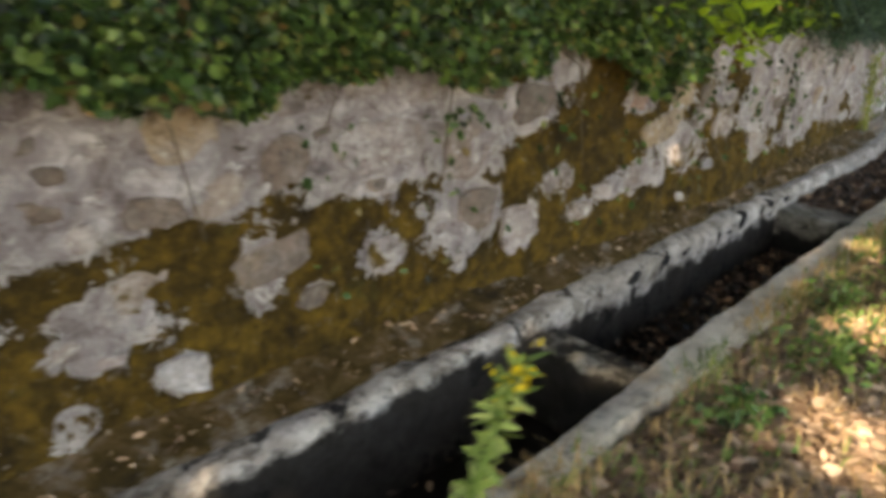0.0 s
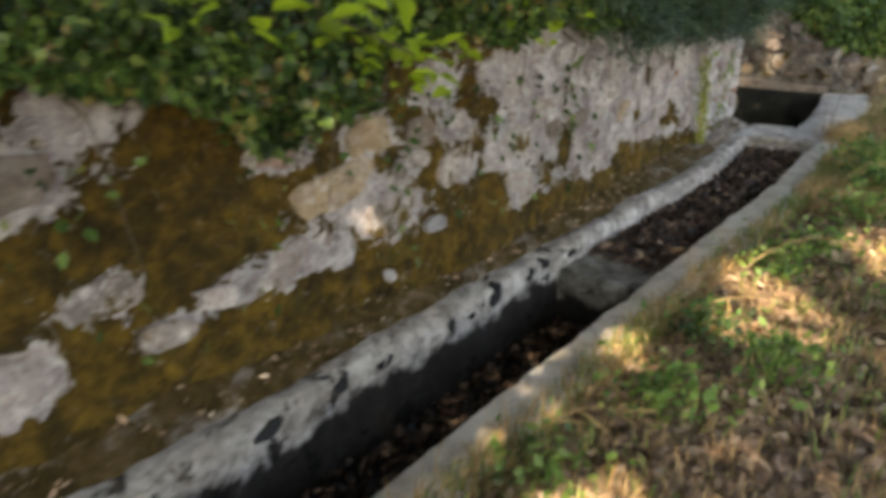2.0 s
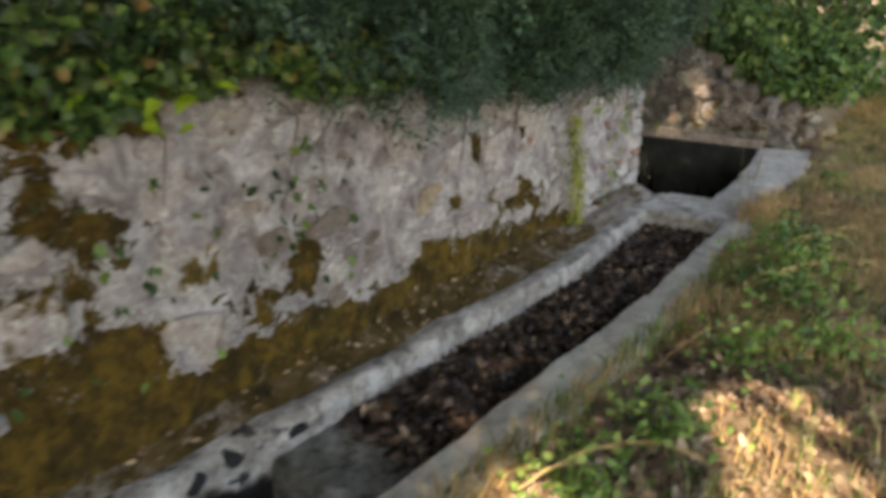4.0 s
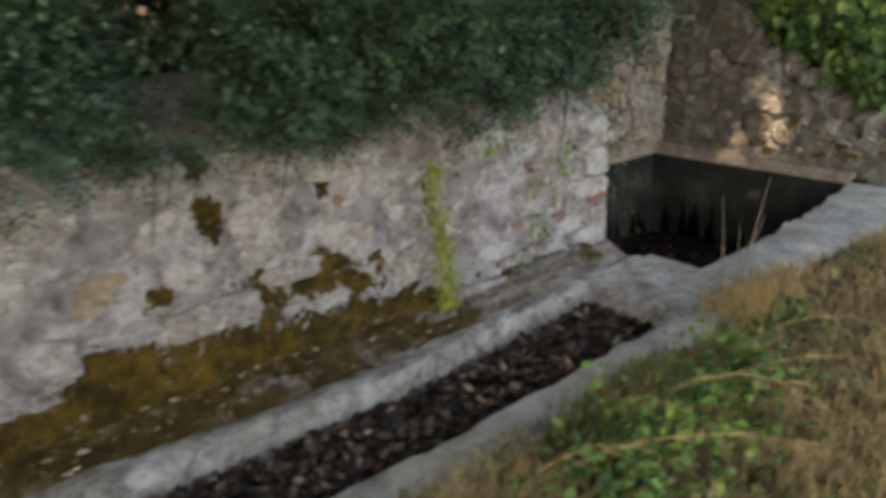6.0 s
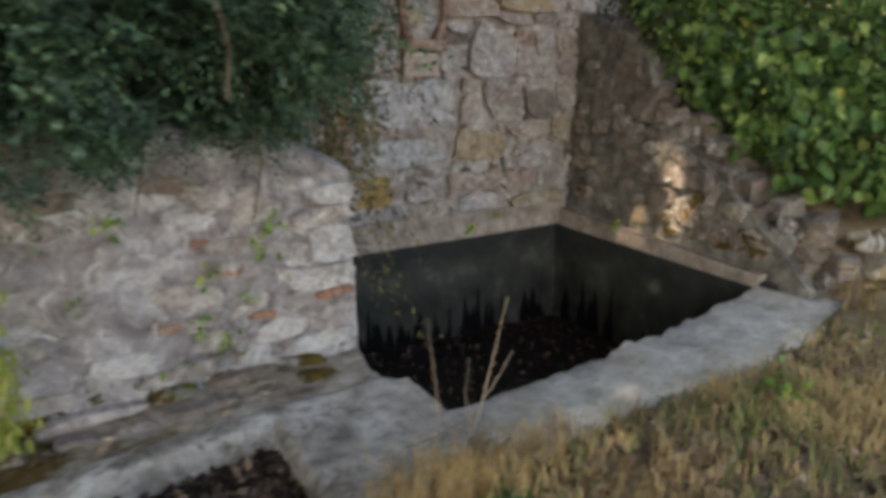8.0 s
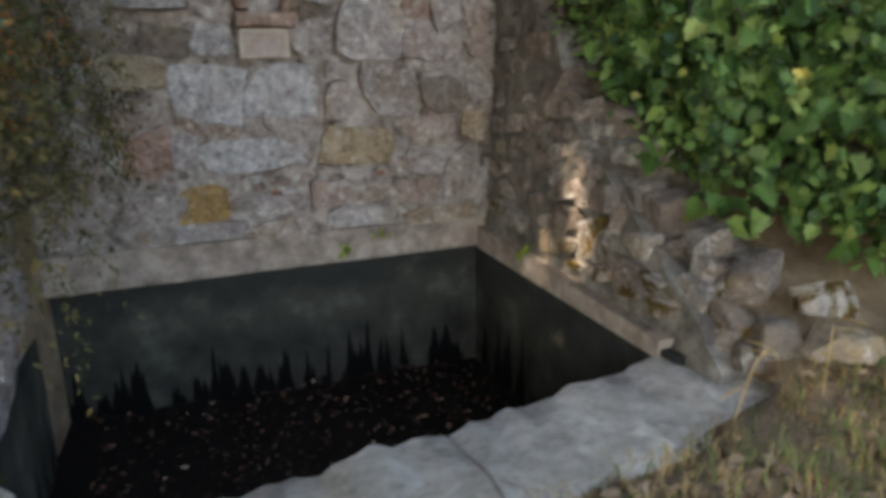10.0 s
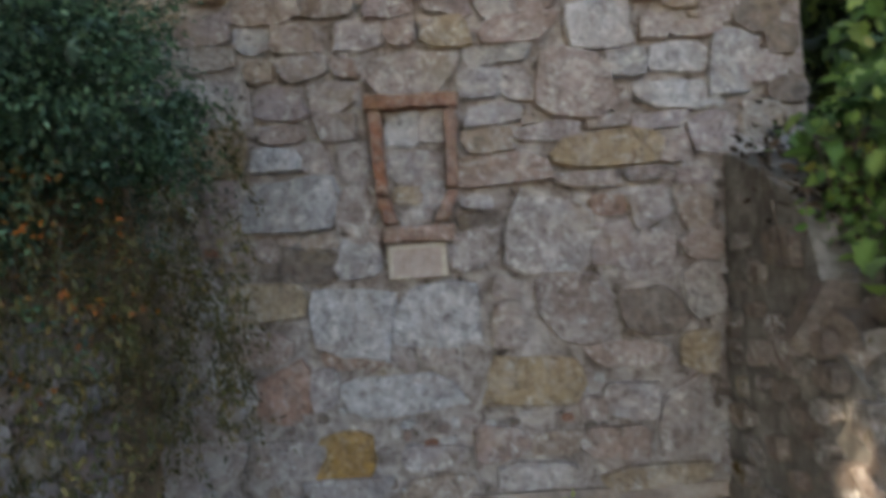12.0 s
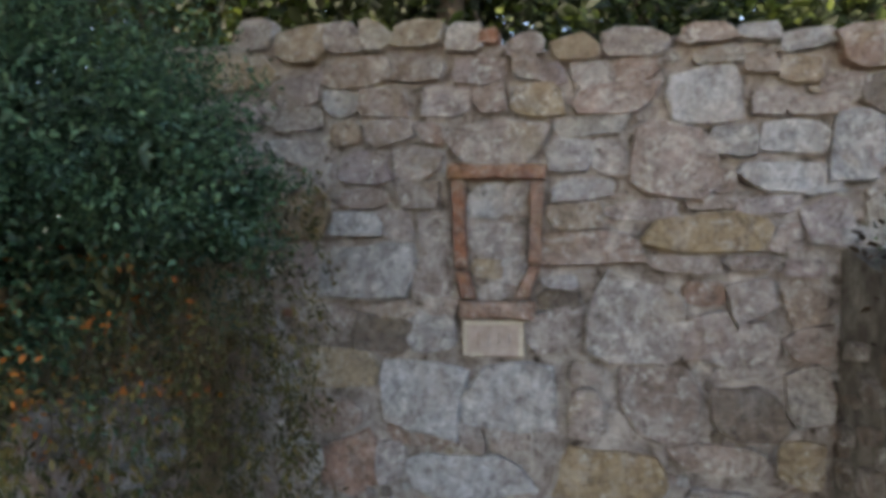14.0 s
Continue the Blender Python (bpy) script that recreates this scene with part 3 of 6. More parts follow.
for x in columns:
    pit = -6 <= x <= EAST_X + 0.1
    pool = WEST_X <= x <= EAST_X + 0.1
    near = KERB_Y(x)
    back = BACK_Y + 0.2 if x > WEST_X else WALL_Y(x) + 0.2
    for o in front:
        verts.append((x, near + o, bank(x, near + o)))
    for u in (0.02, 0.25, 0.5, 0.75, 0.98):
        y = near + 0.05 + (back - near - 0.05) * u
        verts.append((x, y, -1.0 if pit else bank(x, y)))
    for o in behind:
        y = back + o
        verts.append((x, y, bank(x, y) if x > EAST_X + 0.1 else terrace(x, y) + (0.5 if pool else 0)))
rows = len(front) + 5 + len(behind)
faces = [(a * rows + b, (a + 1) * rows + b, (a + 1) * rows + b + 1, a * rows + b + 1) for a in range(len(columns) - 1) for b in range(rows - 1)]
ground = tagged(new("ground", mesh_of("ground", verts, faces, EARTH)), "dry brown earth with leaf litter and patchy grass", "ground", kind="structure")

# ---- retaining wall along the trough ----
# (x, z, half width, half height) of plaster and stone that the moss leaves free, and of single moss patches
BARE_NEAR = ((1.45, 0.87, 0.32, 0.19), (1.88, 0.82, 0.2, 0.19), (1.86, 0.47, 0.30, 0.2), (1.41, 0.4, 0.13, 0.1), (2.54, 0.52, 0.16, 0.11), (2.29, 0.33, 0.14, 0.15), (2.6, 1.08, 0.17, 0.1), (2.34, 0.92, 0.2, 0.13),
             (2.75, 0.33, 0.2, 0.06), (3.02, 0.38, 0.22, 0.08), (0.3, 0.95, 0.6, 0.2), (0.29, 0.44, 0.2, 0.17), (0.50, 0.2, 0.13, 0.09), (0.85, 0.48, 0.09, 0.18), (1.06, 0.35, 0.06, 0.06), (0.13, 0.16, 0.1, 0.1))
BARE_FAR = ((3.36, 0.41, 0.28, 0.12), (3.60, 0.60, 0.40, 0.16), (3.85, 0.47, 0.25, 0.14), (3.28, 0.87, 0.17, 0.12), (3.75, 0.83, 0.16, 0.11), (4.19, 1.0, 0.15, 0.13), (4.31, 0.8, 0.16, 0.1), (3.98, 0.68, 0.16, 0.08), (4.33, 0.59, 0.14, 0.11),
            (4.84, 0.61, 0.38, 0.15), (4.85, 0.35, 0.2, 0.12), (5.72, 0.42, 0.28, 0.2), (5.3, 0.9, 0.45, 0.16), (4.7, 0.98, 0.2, 0.1))
MOSSED = ((2.9, 0.7, 0.35, 0.14), (2.97, 0.95, 0.16, 0.17), (5.39, 0.50, 0.12, 0.11), (6.95, 0.41, 0.31, 0.13), (6.64, 0.76, 0.06, 0.12), (6.59, 1.0, 0.07, 0.09), (6.4, 0.51, 0.07, 0.07), (7.13, 0.8, 0.05, 0.09),
          (0.58, 0.62, 0.15, 0.14), (0.15, 0.62, 0.16, 0.07), (1.15, 0.56, 0.14, 0.12), (4.1, 0.62, 0.07, 0.13), (4.55, 0.4, 0.13, 0.12), (4.46, 0.86, 0.18, 0.05), (6.25, 0.31, 0.42, 0.07), (7.28, 0.36, 0.16, 0.1))
MOSS_FOOT = curve((-6, 0.9), (4.6, 0.95), (5.6, 0.85), (6.2, 0.95), (7.4, 0.8), (7.9, 0.5), (8.5, 0.15), (9.0, 0.0))
MOSS_MID = curve((-6, 0.55), (0.0, 0.66), (1.6, 0.76), (2.5, 0.9), (3.2, 0.9), (4.3, 0.72), (5.2, 0.46), (5.8, 0.05), (9, 0.0))
MOSS_TOP = curve((-6, 0.2), (1.0, 0.15), (2.0, 0.25), (2.5, 0.75), (3.2, 0.8), (4.0, 0.7), (5.0, 0.3), (5.8, 0.08), (9, 0.0))
FOOT_HEIGHT = curve((-6, 0.3), (4.4, 0.24), (5.6, 0.20), (6.6, 0.19), (7.8, 0.16), (9, 0.12))


def moss_share(x, z):
    """How much of the wall's face the moss holds, from 0 to 1."""
    foot = FOOT_HEIGHT(x)
    share = float(np.interp(z, (foot, foot + 0.12, 0.62, 0.85), (MOSS_FOOT(x), MOSS_MID(x), MOSS_MID(x), MOSS_TOP(x))))
    bare = max(1 - smooth(0.25, 1.5, math.hypot((x - a) / w, (z - b) / h)) for a, b, w, h in BARE_NEAR + BARE_FAR)
    grown = max(1 - smooth(0.25, 1.5, math.hypot((x - a) / w, (z - b) / h)) for a, b, w, h in MOSSED)
    return share - 0.75 * bare + 0.65 * grown


def wall_face(x, z):
    """The wall's uneven front."""
    y = WALL_Y(x)
    return y + 0.04 * z + wobble(x, y, z, 3.0, 0.035) + wobble(x, y, z, 9.0, 0.018)


rings = []
levels = [-0.45] + [k / 32 for k in range(33)]
stations = [-6 + 0.12 * k for k in range(42)] + [-0.96 + 0.04 * k for k in range(250)] + [9.04]
for x in stations:
    top, y = WALL_TOP(x) + wobble(x, 0, 1, 3, 0.05), WALL_Y(x)
    heights = [u if u < 0 else u * top for u in levels]
    ring = [(x, wall_face(x, z) + 0.012 * moss_share(x, z) + wobble(x, y, z, 24.0, 0.008), z) for z in heights]
    ring += [(x, y + 0.14, top + 0.03), (x, y + 0.4, top), (x, y + 0.4, -0.45)]
    rings.append(ring)
wall_mesh = loft("retaining_wall", rings, PLASTER)
wall_mesh.attributes.new("moss", "FLOAT", "POINT").data.foreach_set("value", [moss_share(v.co.x, v.co.z) for v in wall_mesh.vertices])
retaining_wall = tagged(new("retaining_wall", wall_mesh), "old rubble wall with peeling grey plaster and olive moss", "wall", kind="structure")

# ---- the water trough at its foot ----
trough = thing("water_trough", "long grey cement water trough with dark leaf litter", "trough", at=(4, -1, -0.4))


def strip(x0, x1, near, far, top, bottom, step=0.06, edge=0.014, rough=0.009, back_lift=0.0):
    """A long block between two plan lines with a worn, rounded upper edge."""
    rings = []
    count = max(2, int((x1 - x0) / step) + 1)
    for k in range(count):
        x = x0 + (x1 - x0) * k / (count - 1)
        a, b = near(x), far(x)
        w = [wobble(x, i * 1.7, 0, 4.0, rough * 1.8) + wobble(x, i * 2.3, 5, 13.0, rough * 1.3) for i in range(5)]
        rings.append([(x, a + w[0], bottom), (x, a + w[0], (top + bottom) / 2), (x, a + w[1] * 1.5, top - edge * 1.6), (x, a + edge + w[1], top + w[2] - edge * 0.3),
                      (x, a + (b - a) * 0.35, top + w[2] + 0.004), (x, a + (b - a) * 0.7, top + w[3] + back_lift * 0.4), (x, b - edge + w[4], top + w[3] + back_lift - edge * 0.3), (x, b + w[4], top - edge * 1.5 + back_lift), (x, b, bottom)])
    return rings


cuts = (-6, -3.2, -0.6, 2.05, 4.0, 5.35, 7.3, 9.08)
for x0, x1 in zip(cuts, cuts[1:]):
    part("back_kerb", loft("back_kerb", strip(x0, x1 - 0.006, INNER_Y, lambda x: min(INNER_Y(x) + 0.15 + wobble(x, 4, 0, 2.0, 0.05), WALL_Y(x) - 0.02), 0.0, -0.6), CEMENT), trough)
rings = []
for k in range(168):
    x = -6 + 15.04 * k / 167
    a, b = INNER_Y(x) + 0.09, WALL_Y(x) + 0.08
    rings.append([(x, a, -0.3), (x, a + 0.02, -0.012)] + [(x, a + (b - a) * u / 5, 0.005 + 0.11 * (u / 5) ** 1.5 + wobble(x, u, 0, 6, 0.02)) for u in range(1, 6)] + [(x, b, -0.3)])
part("moss_bank", loft("moss_bank", rings, DIRT), trough, "mossy dirt packed between kerb and wall")
cuts = (-6, -2.9, -0.2, 2.3, 4.4, 6.6, 8.56)
for x0, x1 in zip(cuts, cuts[1:]):
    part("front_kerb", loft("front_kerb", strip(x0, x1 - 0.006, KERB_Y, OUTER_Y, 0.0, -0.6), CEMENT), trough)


def cross_slab(name, x0, x1, top, near, far, material=CEMENT):
    rings = []
    for k in range(9):
        u = k / 8
        w = [wobble(u * 3, i, x0, 3, 0.012) for i in range(4)]
        ring = []
        for x, z in ((x0 + w[0], -0.6), (x0 + w[0], top - 0.03), (x0 + 0.025 + w[1], top + w[2]), (x1 - 0.025, top + w[2]), (x1 + w[3], top - 0.03), (x1, -0.6)):
            ring.append((x, near(x) + (far(x) - near(x)) * u, z))
        rings.append(ring)
    return loft(name, rings, material)


def reach(f, add):
    return lambda x: f(x) + add


part("divider", cross_slab("divider", 2.0, 2.23, -0.11, reach(OUTER_Y, -0.03), reach(INNER_Y, 0.03), SHADED_DAMP), trough, "damp dark cement divider with shade painted on its sides")
part("divider", cross_slab("divider", 4.92, 5.31, -0.12, reach(OUTER_Y, -0.03), reach(INNER_Y, 0.03), SHADED_DAMP), trough, "damp dark cement divider with shade painted on its sides")
part("end_slab", cross_slab("end_slab", 8.55, 9.19, 0.0, reach(KERB_Y, 0.02), reach(INNER_Y, 0.03)), trough)
for x0, x1, z in ((-6, 2.0, -0.5), (2.1, 5.1, -0.46), (5.1, 8.65, -0.18)):
    rings = []
    for k in range(25):
        x = x0 + (x1 - x0) * k / 24
        a, b = OUTER_Y(x) - 0.03, INNER_Y(x) + 0.03
        rings.append([(x, a, -0.6)] + [(x, a + (b - a) * u / 8, z + wobble(x, u, 0, 2.5, 0.05)) for u in range(9)] + [(x, b, -0.6)])
    part("trough_floor", loft("trough_floor", rings, SHADED_MUD), trough, "mud under wet leaves, blackened for shade")

# ---- the sunken basin ----
basin = thing("stone_basin", "sunken cement basin with black stained sides, empty", "basin", at=(10.3, 0.5, -0.8))


def slab(name, corners, z0, z1, material, cell=0.12, rough=0.01):
    """An upright panel: two plan points with a thickness to the left of the line."""
    (xa, ya), (xb, yb), thick = corners
    way = Vector((xb - xa, yb - ya, 0))
    side = Vector((-way.y, way.x, 0)).normalized() * thick
    count = max(2, int(way.length / cell))
    rings = []
    ends = [v if isinstance(v, tuple) else (v, v) for v in (z0, z1)]
    for k in range(count + 1):
        p = Vector((xa, ya, 0)) + way * k / count
        z0, z1 = [a + (b - a) * k / count for a, b in ends]
        ring = [p + Vector((0, 0, z0 + (z1 - z0) * u / 6)) + side.normalized() * wobble(p.x, p.y, u, 4, rough) for u in range(7)]
        ring += [p + side + Vector((0, 0, z1)), p + side + Vector((0, 0, z0))]
        rings.append([tuple(v) for v in ring])
    return loft(name, rings, material)


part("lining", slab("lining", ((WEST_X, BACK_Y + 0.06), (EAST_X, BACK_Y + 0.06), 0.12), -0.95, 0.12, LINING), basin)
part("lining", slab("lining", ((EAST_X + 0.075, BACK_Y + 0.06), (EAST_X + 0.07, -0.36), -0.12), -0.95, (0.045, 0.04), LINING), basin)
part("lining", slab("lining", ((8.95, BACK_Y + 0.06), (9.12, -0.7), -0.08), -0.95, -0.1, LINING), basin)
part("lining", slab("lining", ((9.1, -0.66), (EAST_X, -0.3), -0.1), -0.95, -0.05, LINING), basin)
part("ledge", slab("ledge", ((WEST_X, BACK_Y - 0.015), (EAST_X, BACK_Y - 0.015), 0.2), (0.02, 0.045), 0.235, BAND, 0.08, 0.02), basin, "pale cement band above the water line")
part("ledge", slab("ledge", ((EAST_X + 0.14, BACK_Y), (EAST_X + 0.135, -0.27), -0.2), (0.03, 0.0), (0.17, 0.08), BAND, 0.08, 0.03), basin, "pale cement band above the water line")
rings = []
for k in range(21):
    y = -0.75 + 2.5 * k / 20
    rings.append([(8.8, y, -0.95)] + [(8.8 + 2.95 * u / 16, y, POOL_FLOOR + wobble(u, y, 2, 1.3, 0.05)) for u in range(17)] + [(11.75, y, -0.95)])
part("basin_floor", loft("basin_floor", rings, SHADED_MUD), basin, "mud with wet leaves, blackened for shade")
part("front_kerb", loft("front_kerb", strip(9.165, 10.5, KERB_Y, POOL_Y, 0.0, -0.6, 0.04, 0.02, 0.017), CEMENT), basin, "broad rough kerb with a broken inner edge")
part("front_kerb", loft("front_kerb", strip(10.51, 11.75, KERB_Y, POOL_Y, 0.0, -0.6, 0.04, 0.02, 0.017), CEMENT), basin, "broad rough kerb with a broken inner edge")

# ---- masonry walls round the basin ----
rings = []
for k in range(110):
    x = 8.3 + 3.75 * k / 109
    top = NORTH_TOP(x) + wobble(x, 0, 0, 6, 0.03)
    ring = [(x, BACK_Y + 0.016 + wobble(x, 0, z, 6, 0.010) + wobble(x, 2, z, 15, 0.012), z) for z in [0.2 + (top - 0.2) * u / 60 for u in range(61)]]
    rings.append(ring + [(x, BACK_Y + 0.45, top + 0.01), (x, BACK_Y + 0.45, 0.2)])
wall_north = tagged(new("wall_north", loft("wall_north", rings, MORTAR)), "tall rubble masonry wall with lime mortar joints", "wall", kind="structure")
rings = []
for k in range(44):
    y = -0.55 + (BACK_Y + 0.05 + 0.55) * k / 43
    top = EAST_TOP(y)
    ring = [(EAST_X + 0.0 + 0.06 * z + wobble(EAST_X, y, z, 5, 0.03) + wobble(EAST_X, y, z, 16, 0.02), y, z) for z in [-0.3 + (top + 0.3) * u / 14 for u in range(15)]]
    rings.append(ring + [(EAST_X + 0.42, y, top), (EAST_X + 0.42, y, -0.3)])
wall_east = tagged(new("wall_east", loft("wall_east", rings, OLD_RENDER)), "low wing wall of grey plastered rubble stepping down", "wall", kind="structure")
rings = []
for k in range(16):
    y = WALL_Y(9.0) + 0.38 + (BACK_Y - WALL_Y(9.0) - 0.35) * k / 15
    ring = [(WEST_SIDE(y) + wobble(9, y, z, 5, 0.03), y, z) for z in [-0.3 + 1.5 * u / 10 for u in range(11)]]
    rings.append(ring + [(WEST_X - 0.3, y, 1.2), (WEST_X - 0.3, y, -0.3)])
wall_west = tagged(new("wall_west", loft("wall_west", rings, MORTAR)), "shaded rubble side wall of the basin recess", "wall", kind="structure")


# ---- the bricked niche and its plaque ----
def block(name, corners, y0, y1, material, rng, steps=4, rough=0.004):
    """A brick from four (x, z) corners, pulled from y1 (back) to y0 (front), with softened edges."""
    cx, cz = sum(p[0] for p in corners) / 4, sum(p[1] for p in corners) / 4
    outline = []
    for i in range(4):
        a, b = corners[i], corners[(i + 1) % 4]
        outline += [(a[0] + (b[0] - a[0]) * k / steps, a[1] + (b[1] - a[1]) * k / steps) for k in range(steps)]
    rings = []
    for y, grow in ((y1, 0.0), (y0 + 0.012, 0.0), (y0, -0.008)):
        ring = []
        for x, z in outline:
            way = Vector((x - cx, z - cz))
            way = way / max(1e-6, way.length)
            ring.append((x + way.x * grow + rng.uniform(-rough, rough), y + rng.uniform(-rough, rough), z + way.y * grow + rng.uniform(-rough, rough)))
        rings.append(ring)
    return loft(name, rings, material)


rng = random.Random(11)
niche = thing("brick_niche", "walled-up niche framed with slim red terracotta bricks", "niche", at=(10.26, BACK_Y, 1.45))
fy = BACK_Y - 0.055
part("lintel", block("lintel", ((10.045, 2.02), (10.475, 2.005), (10.475, 2.07), (10.045, 2.085)), fy - 0.01, BACK_Y + 0.05, BRICK, rng, 6), niche, "red terracotta lintel brick")
part("jamb", block("jamb", ((10.075, 1.62), (10.13, 1.62), (10.118, 2.013), (10.06, 2.015)), fy, BACK_Y + 0.05, BRICK, rng, 6), niche, "upright red brick")
part("jamb", block("jamb", ((10.1, 1.49), (10.165, 1.49), (10.132, 1.612), (10.078, 1.612)), fy, BACK_Y + 0.05, BRICK, rng), niche, "upright red brick")
part("jamb", block("jamb", ((10.40, 1.64), (10.452, 1.64), (10.465, 2.0), (10.408, 2.0)), fy, BACK_Y + 0.05, STONE_RED, rng, 6), niche, "upright weathered brick")
part("jamb", block("jamb", ((10.33, 1.49), (10.395, 1.49), (10.45, 1.632), (10.398, 1.632)), fy, BACK_Y + 0.05, STONE_RED, rng), niche, "upright weathered brick")
part("sill", block("sill", ((10.09, 1.41), (10.425, 1.40), (10.425, 1.478), (10.09, 1.484)), fy, BACK_Y + 0.05, STONE_RED, rng, 6), niche, "worn reddish brick sill")
for x, z, w, h, material in ((10.21, 1.92, 0.19, 0.17, STONE_PALE), (10.345, 1.93, 0.13, 0.16, STONE_ROSE), (10.265, 1.755, 0.29, 0.18, STONE_ROSE), (10.21, 1.62, 0.14, 0.11, STONE_OCHRE), (10.325, 1.61, 0.13, 0.12, STONE_PALE), (10.255, 1.525, 0.17, 0.08, STONE_ROSE)):
    part("infill", stone_mesh("infill", w, h, 0.016, rng, material, 9, 12, 0.14), niche, "rough stone infill", Matrix.Translation((x, BACK_Y + 0.012, z)))
plaque = thing("wall_plaque", "small pale tablet with a yellowed border under the niche", "plaque", at=(10.24, BACK_Y, 1.24))
tablet = part("tablet", block("tablet", ((10.105, 1.235), (10.375, 1.235), (10.375, 1.395), (10.105, 1.395)), BACK_Y - 0.022, BACK_Y + 0.03, TABLET, rng, 4, 0.002), plaque)
for corners in (((10.105, 1.375), (10.375, 1.375), (10.375, 1.395), (10.105, 1.395)), ((10.105, 1.235), (10.13, 1.235), (10.13, 1.374), (10.105, 1.374)), ((10.348, 1.235), (10.375, 1.235), (10.375, 1.374), (10.348, 1.374)), ((10.131, 1.235), (10.2, 1.235), (10.2, 1.255), (10.131, 1.255))):
    part("border", block("border", corners, BACK_Y - 0.028, BACK_Y - 0.015, TABLET_RIM, rng, 3, 0.002), tablet, "yellowed white border")
for k in range(4):
    x = 10.17 + 0.045 * k
    part("letter_stroke", block("letter_stroke", ((x, 1.285), (x + 0.012, 1.285), (x + 0.012, 1.345), (x, 1.345)), BACK_Y - 0.025, BACK_Y - 0.015, STONE, rng, 2, 0.001), tablet, "worn letter stroke")


# ---- plants ----
def in_ball(centre, radii, count, gen, shell=0.45):
    """Points in the outer part of an ellipsoid."""
    p = gen.normal(size=(count, 3))
    p /= np.linalg.norm(p, axis=1)[:, None]
    p *= (1 - shell * gen.uniform(0, 1, count) ** 1.4)[:, None]
    return np.asarray(centre) + p * np.asarray(radii), p


def crown_points(lumps, density, gen, clumps=True):
    """Leaf places over several lumps, gathered in small sprays so that gaps remain."""
    places, ways = [], []
    for centre, radii in lumps:
        area = radii[0] * radii[1] + radii[1] * radii[2] + radii[0] * radii[2]
        count = int(density * area)
        if clumps:
            seeds, out = in_ball(centre, radii, count // 14 + 1, gen)
            near = gen.normal(size=(len(seeds), 14, 3)) * 0.055
            p = (seeds[:, None] + near).reshape(-1, 3)
            w = np.repeat(out, 14, 0)
        else:
            p, w = in_ball(centre, radii, count, gen)
        places.append(p)
        ways.append(w)
    places, ways = np.concatenate(places), np.concatenate(ways)
    return places, ways + gen.normal(size=ways.shape) * 0.75 + np.array([0, 0, -0.25])


gen = np.random.default_rng(5)
shrub = thing("overhanging_shrub", "dense blue-green shrub spilling over the old wall", "shrub", at=(8.0, 0.35, 1.05))
lumps = [((5.7, -0.15, 1.55), (0.85, 0.45, 0.42)), ((6.6, -0.2, 1.55), (0.85, 0.5, 0.45)), ((7.5, -0.15, 1.6), (0.8, 0.55, 0.5)), ((8.2, -0.15, 1.62), (0.7, 0.6, 0.5)),
         ((8.75, 0.05, 1.6), (0.55, 0.6, 0.5)), ((8.75, 0.6, 1.95), (0.75, 0.7, 0.62)), ((8.6, 0.7, 2.6), (0.75, 0.75, 0.6)), ((7.6, 0.4, 2.2), (1.1, 0.6, 0.6)), ((6.3, 0.4, 2.1), (1.1, 0.6, 0.6))]
billows = []
for (cx, cy, cz), (rx, ry, rz) in lumps:
    for k in range(11):
        way = gen.normal(size=3)
        way /= np.linalg.norm(way)
        size = gen.uniform(0.13, 0.30)
        billows.append(((cx + way[0] * rx * 0.8, cy + way[1] * ry * 0.8, cz + way[2] * rz * 0.75), (size * 1.25, size, size * 0.8)))
for k in range(16):
    x = gen.uniform(5.4, 8.95)
    billows.append(((x, WALL_Y(x) - gen.uniform(0.0, 0.25), gen.uniform(1.08, 1.3)), (0.2, 0.12, 0.12)))
places, ways = crown_points(billows, 50000, gen)
hole = np.array([noise.noise(Vector(p) * 4.2) for p in places])
places, ways = places[hole > 0.0], ways[hole > 0.0]
tips, tip_ways = [], []
for k in range(330):
    (cx, cy, cz), radii = lumps[k % len(lumps)]
    way = gen.normal(size=3) + np.array([0.15, -0.7, -0.1])
    way /= np.linalg.norm(way)
    root = np.array([cx, cy, cz]) + way * np.array(radii) * 0.92
    way = way + gen.normal(size=3) * 0.35 + np.array([0, 0, -0.25])
    along = np.linspace(0, gen.uniform(0.12, 0.34), 26)[:, None]
    tips.append(root + way * along + np.array([0, 0, -0.9]) * along ** 2 + gen.normal(size=(26, 3)) * 0.014)
    tip_ways.append(np.repeat(way[None], 26, 0) + gen.normal(size=(26, 3)) * 0.7)
places, ways = np.concatenate([places] + tips), np.concatenate([ways] + tip_ways)
inner, inner_ways = crown_points(lumps, 6500, gen)
places, ways = np.concatenate([places, inner]), np.concatenate([ways, inner_ways])
part("foliage", leaves("foliage", places, gen.uniform(0.015, 0.034, len(places)), SHRUB, gen, 0.42, ways=ways + gen.normal(size=ways.shape) * 0.6), shrub, "small blue-green leaves")
sprays, spray_ways, spray_up = [], [], []
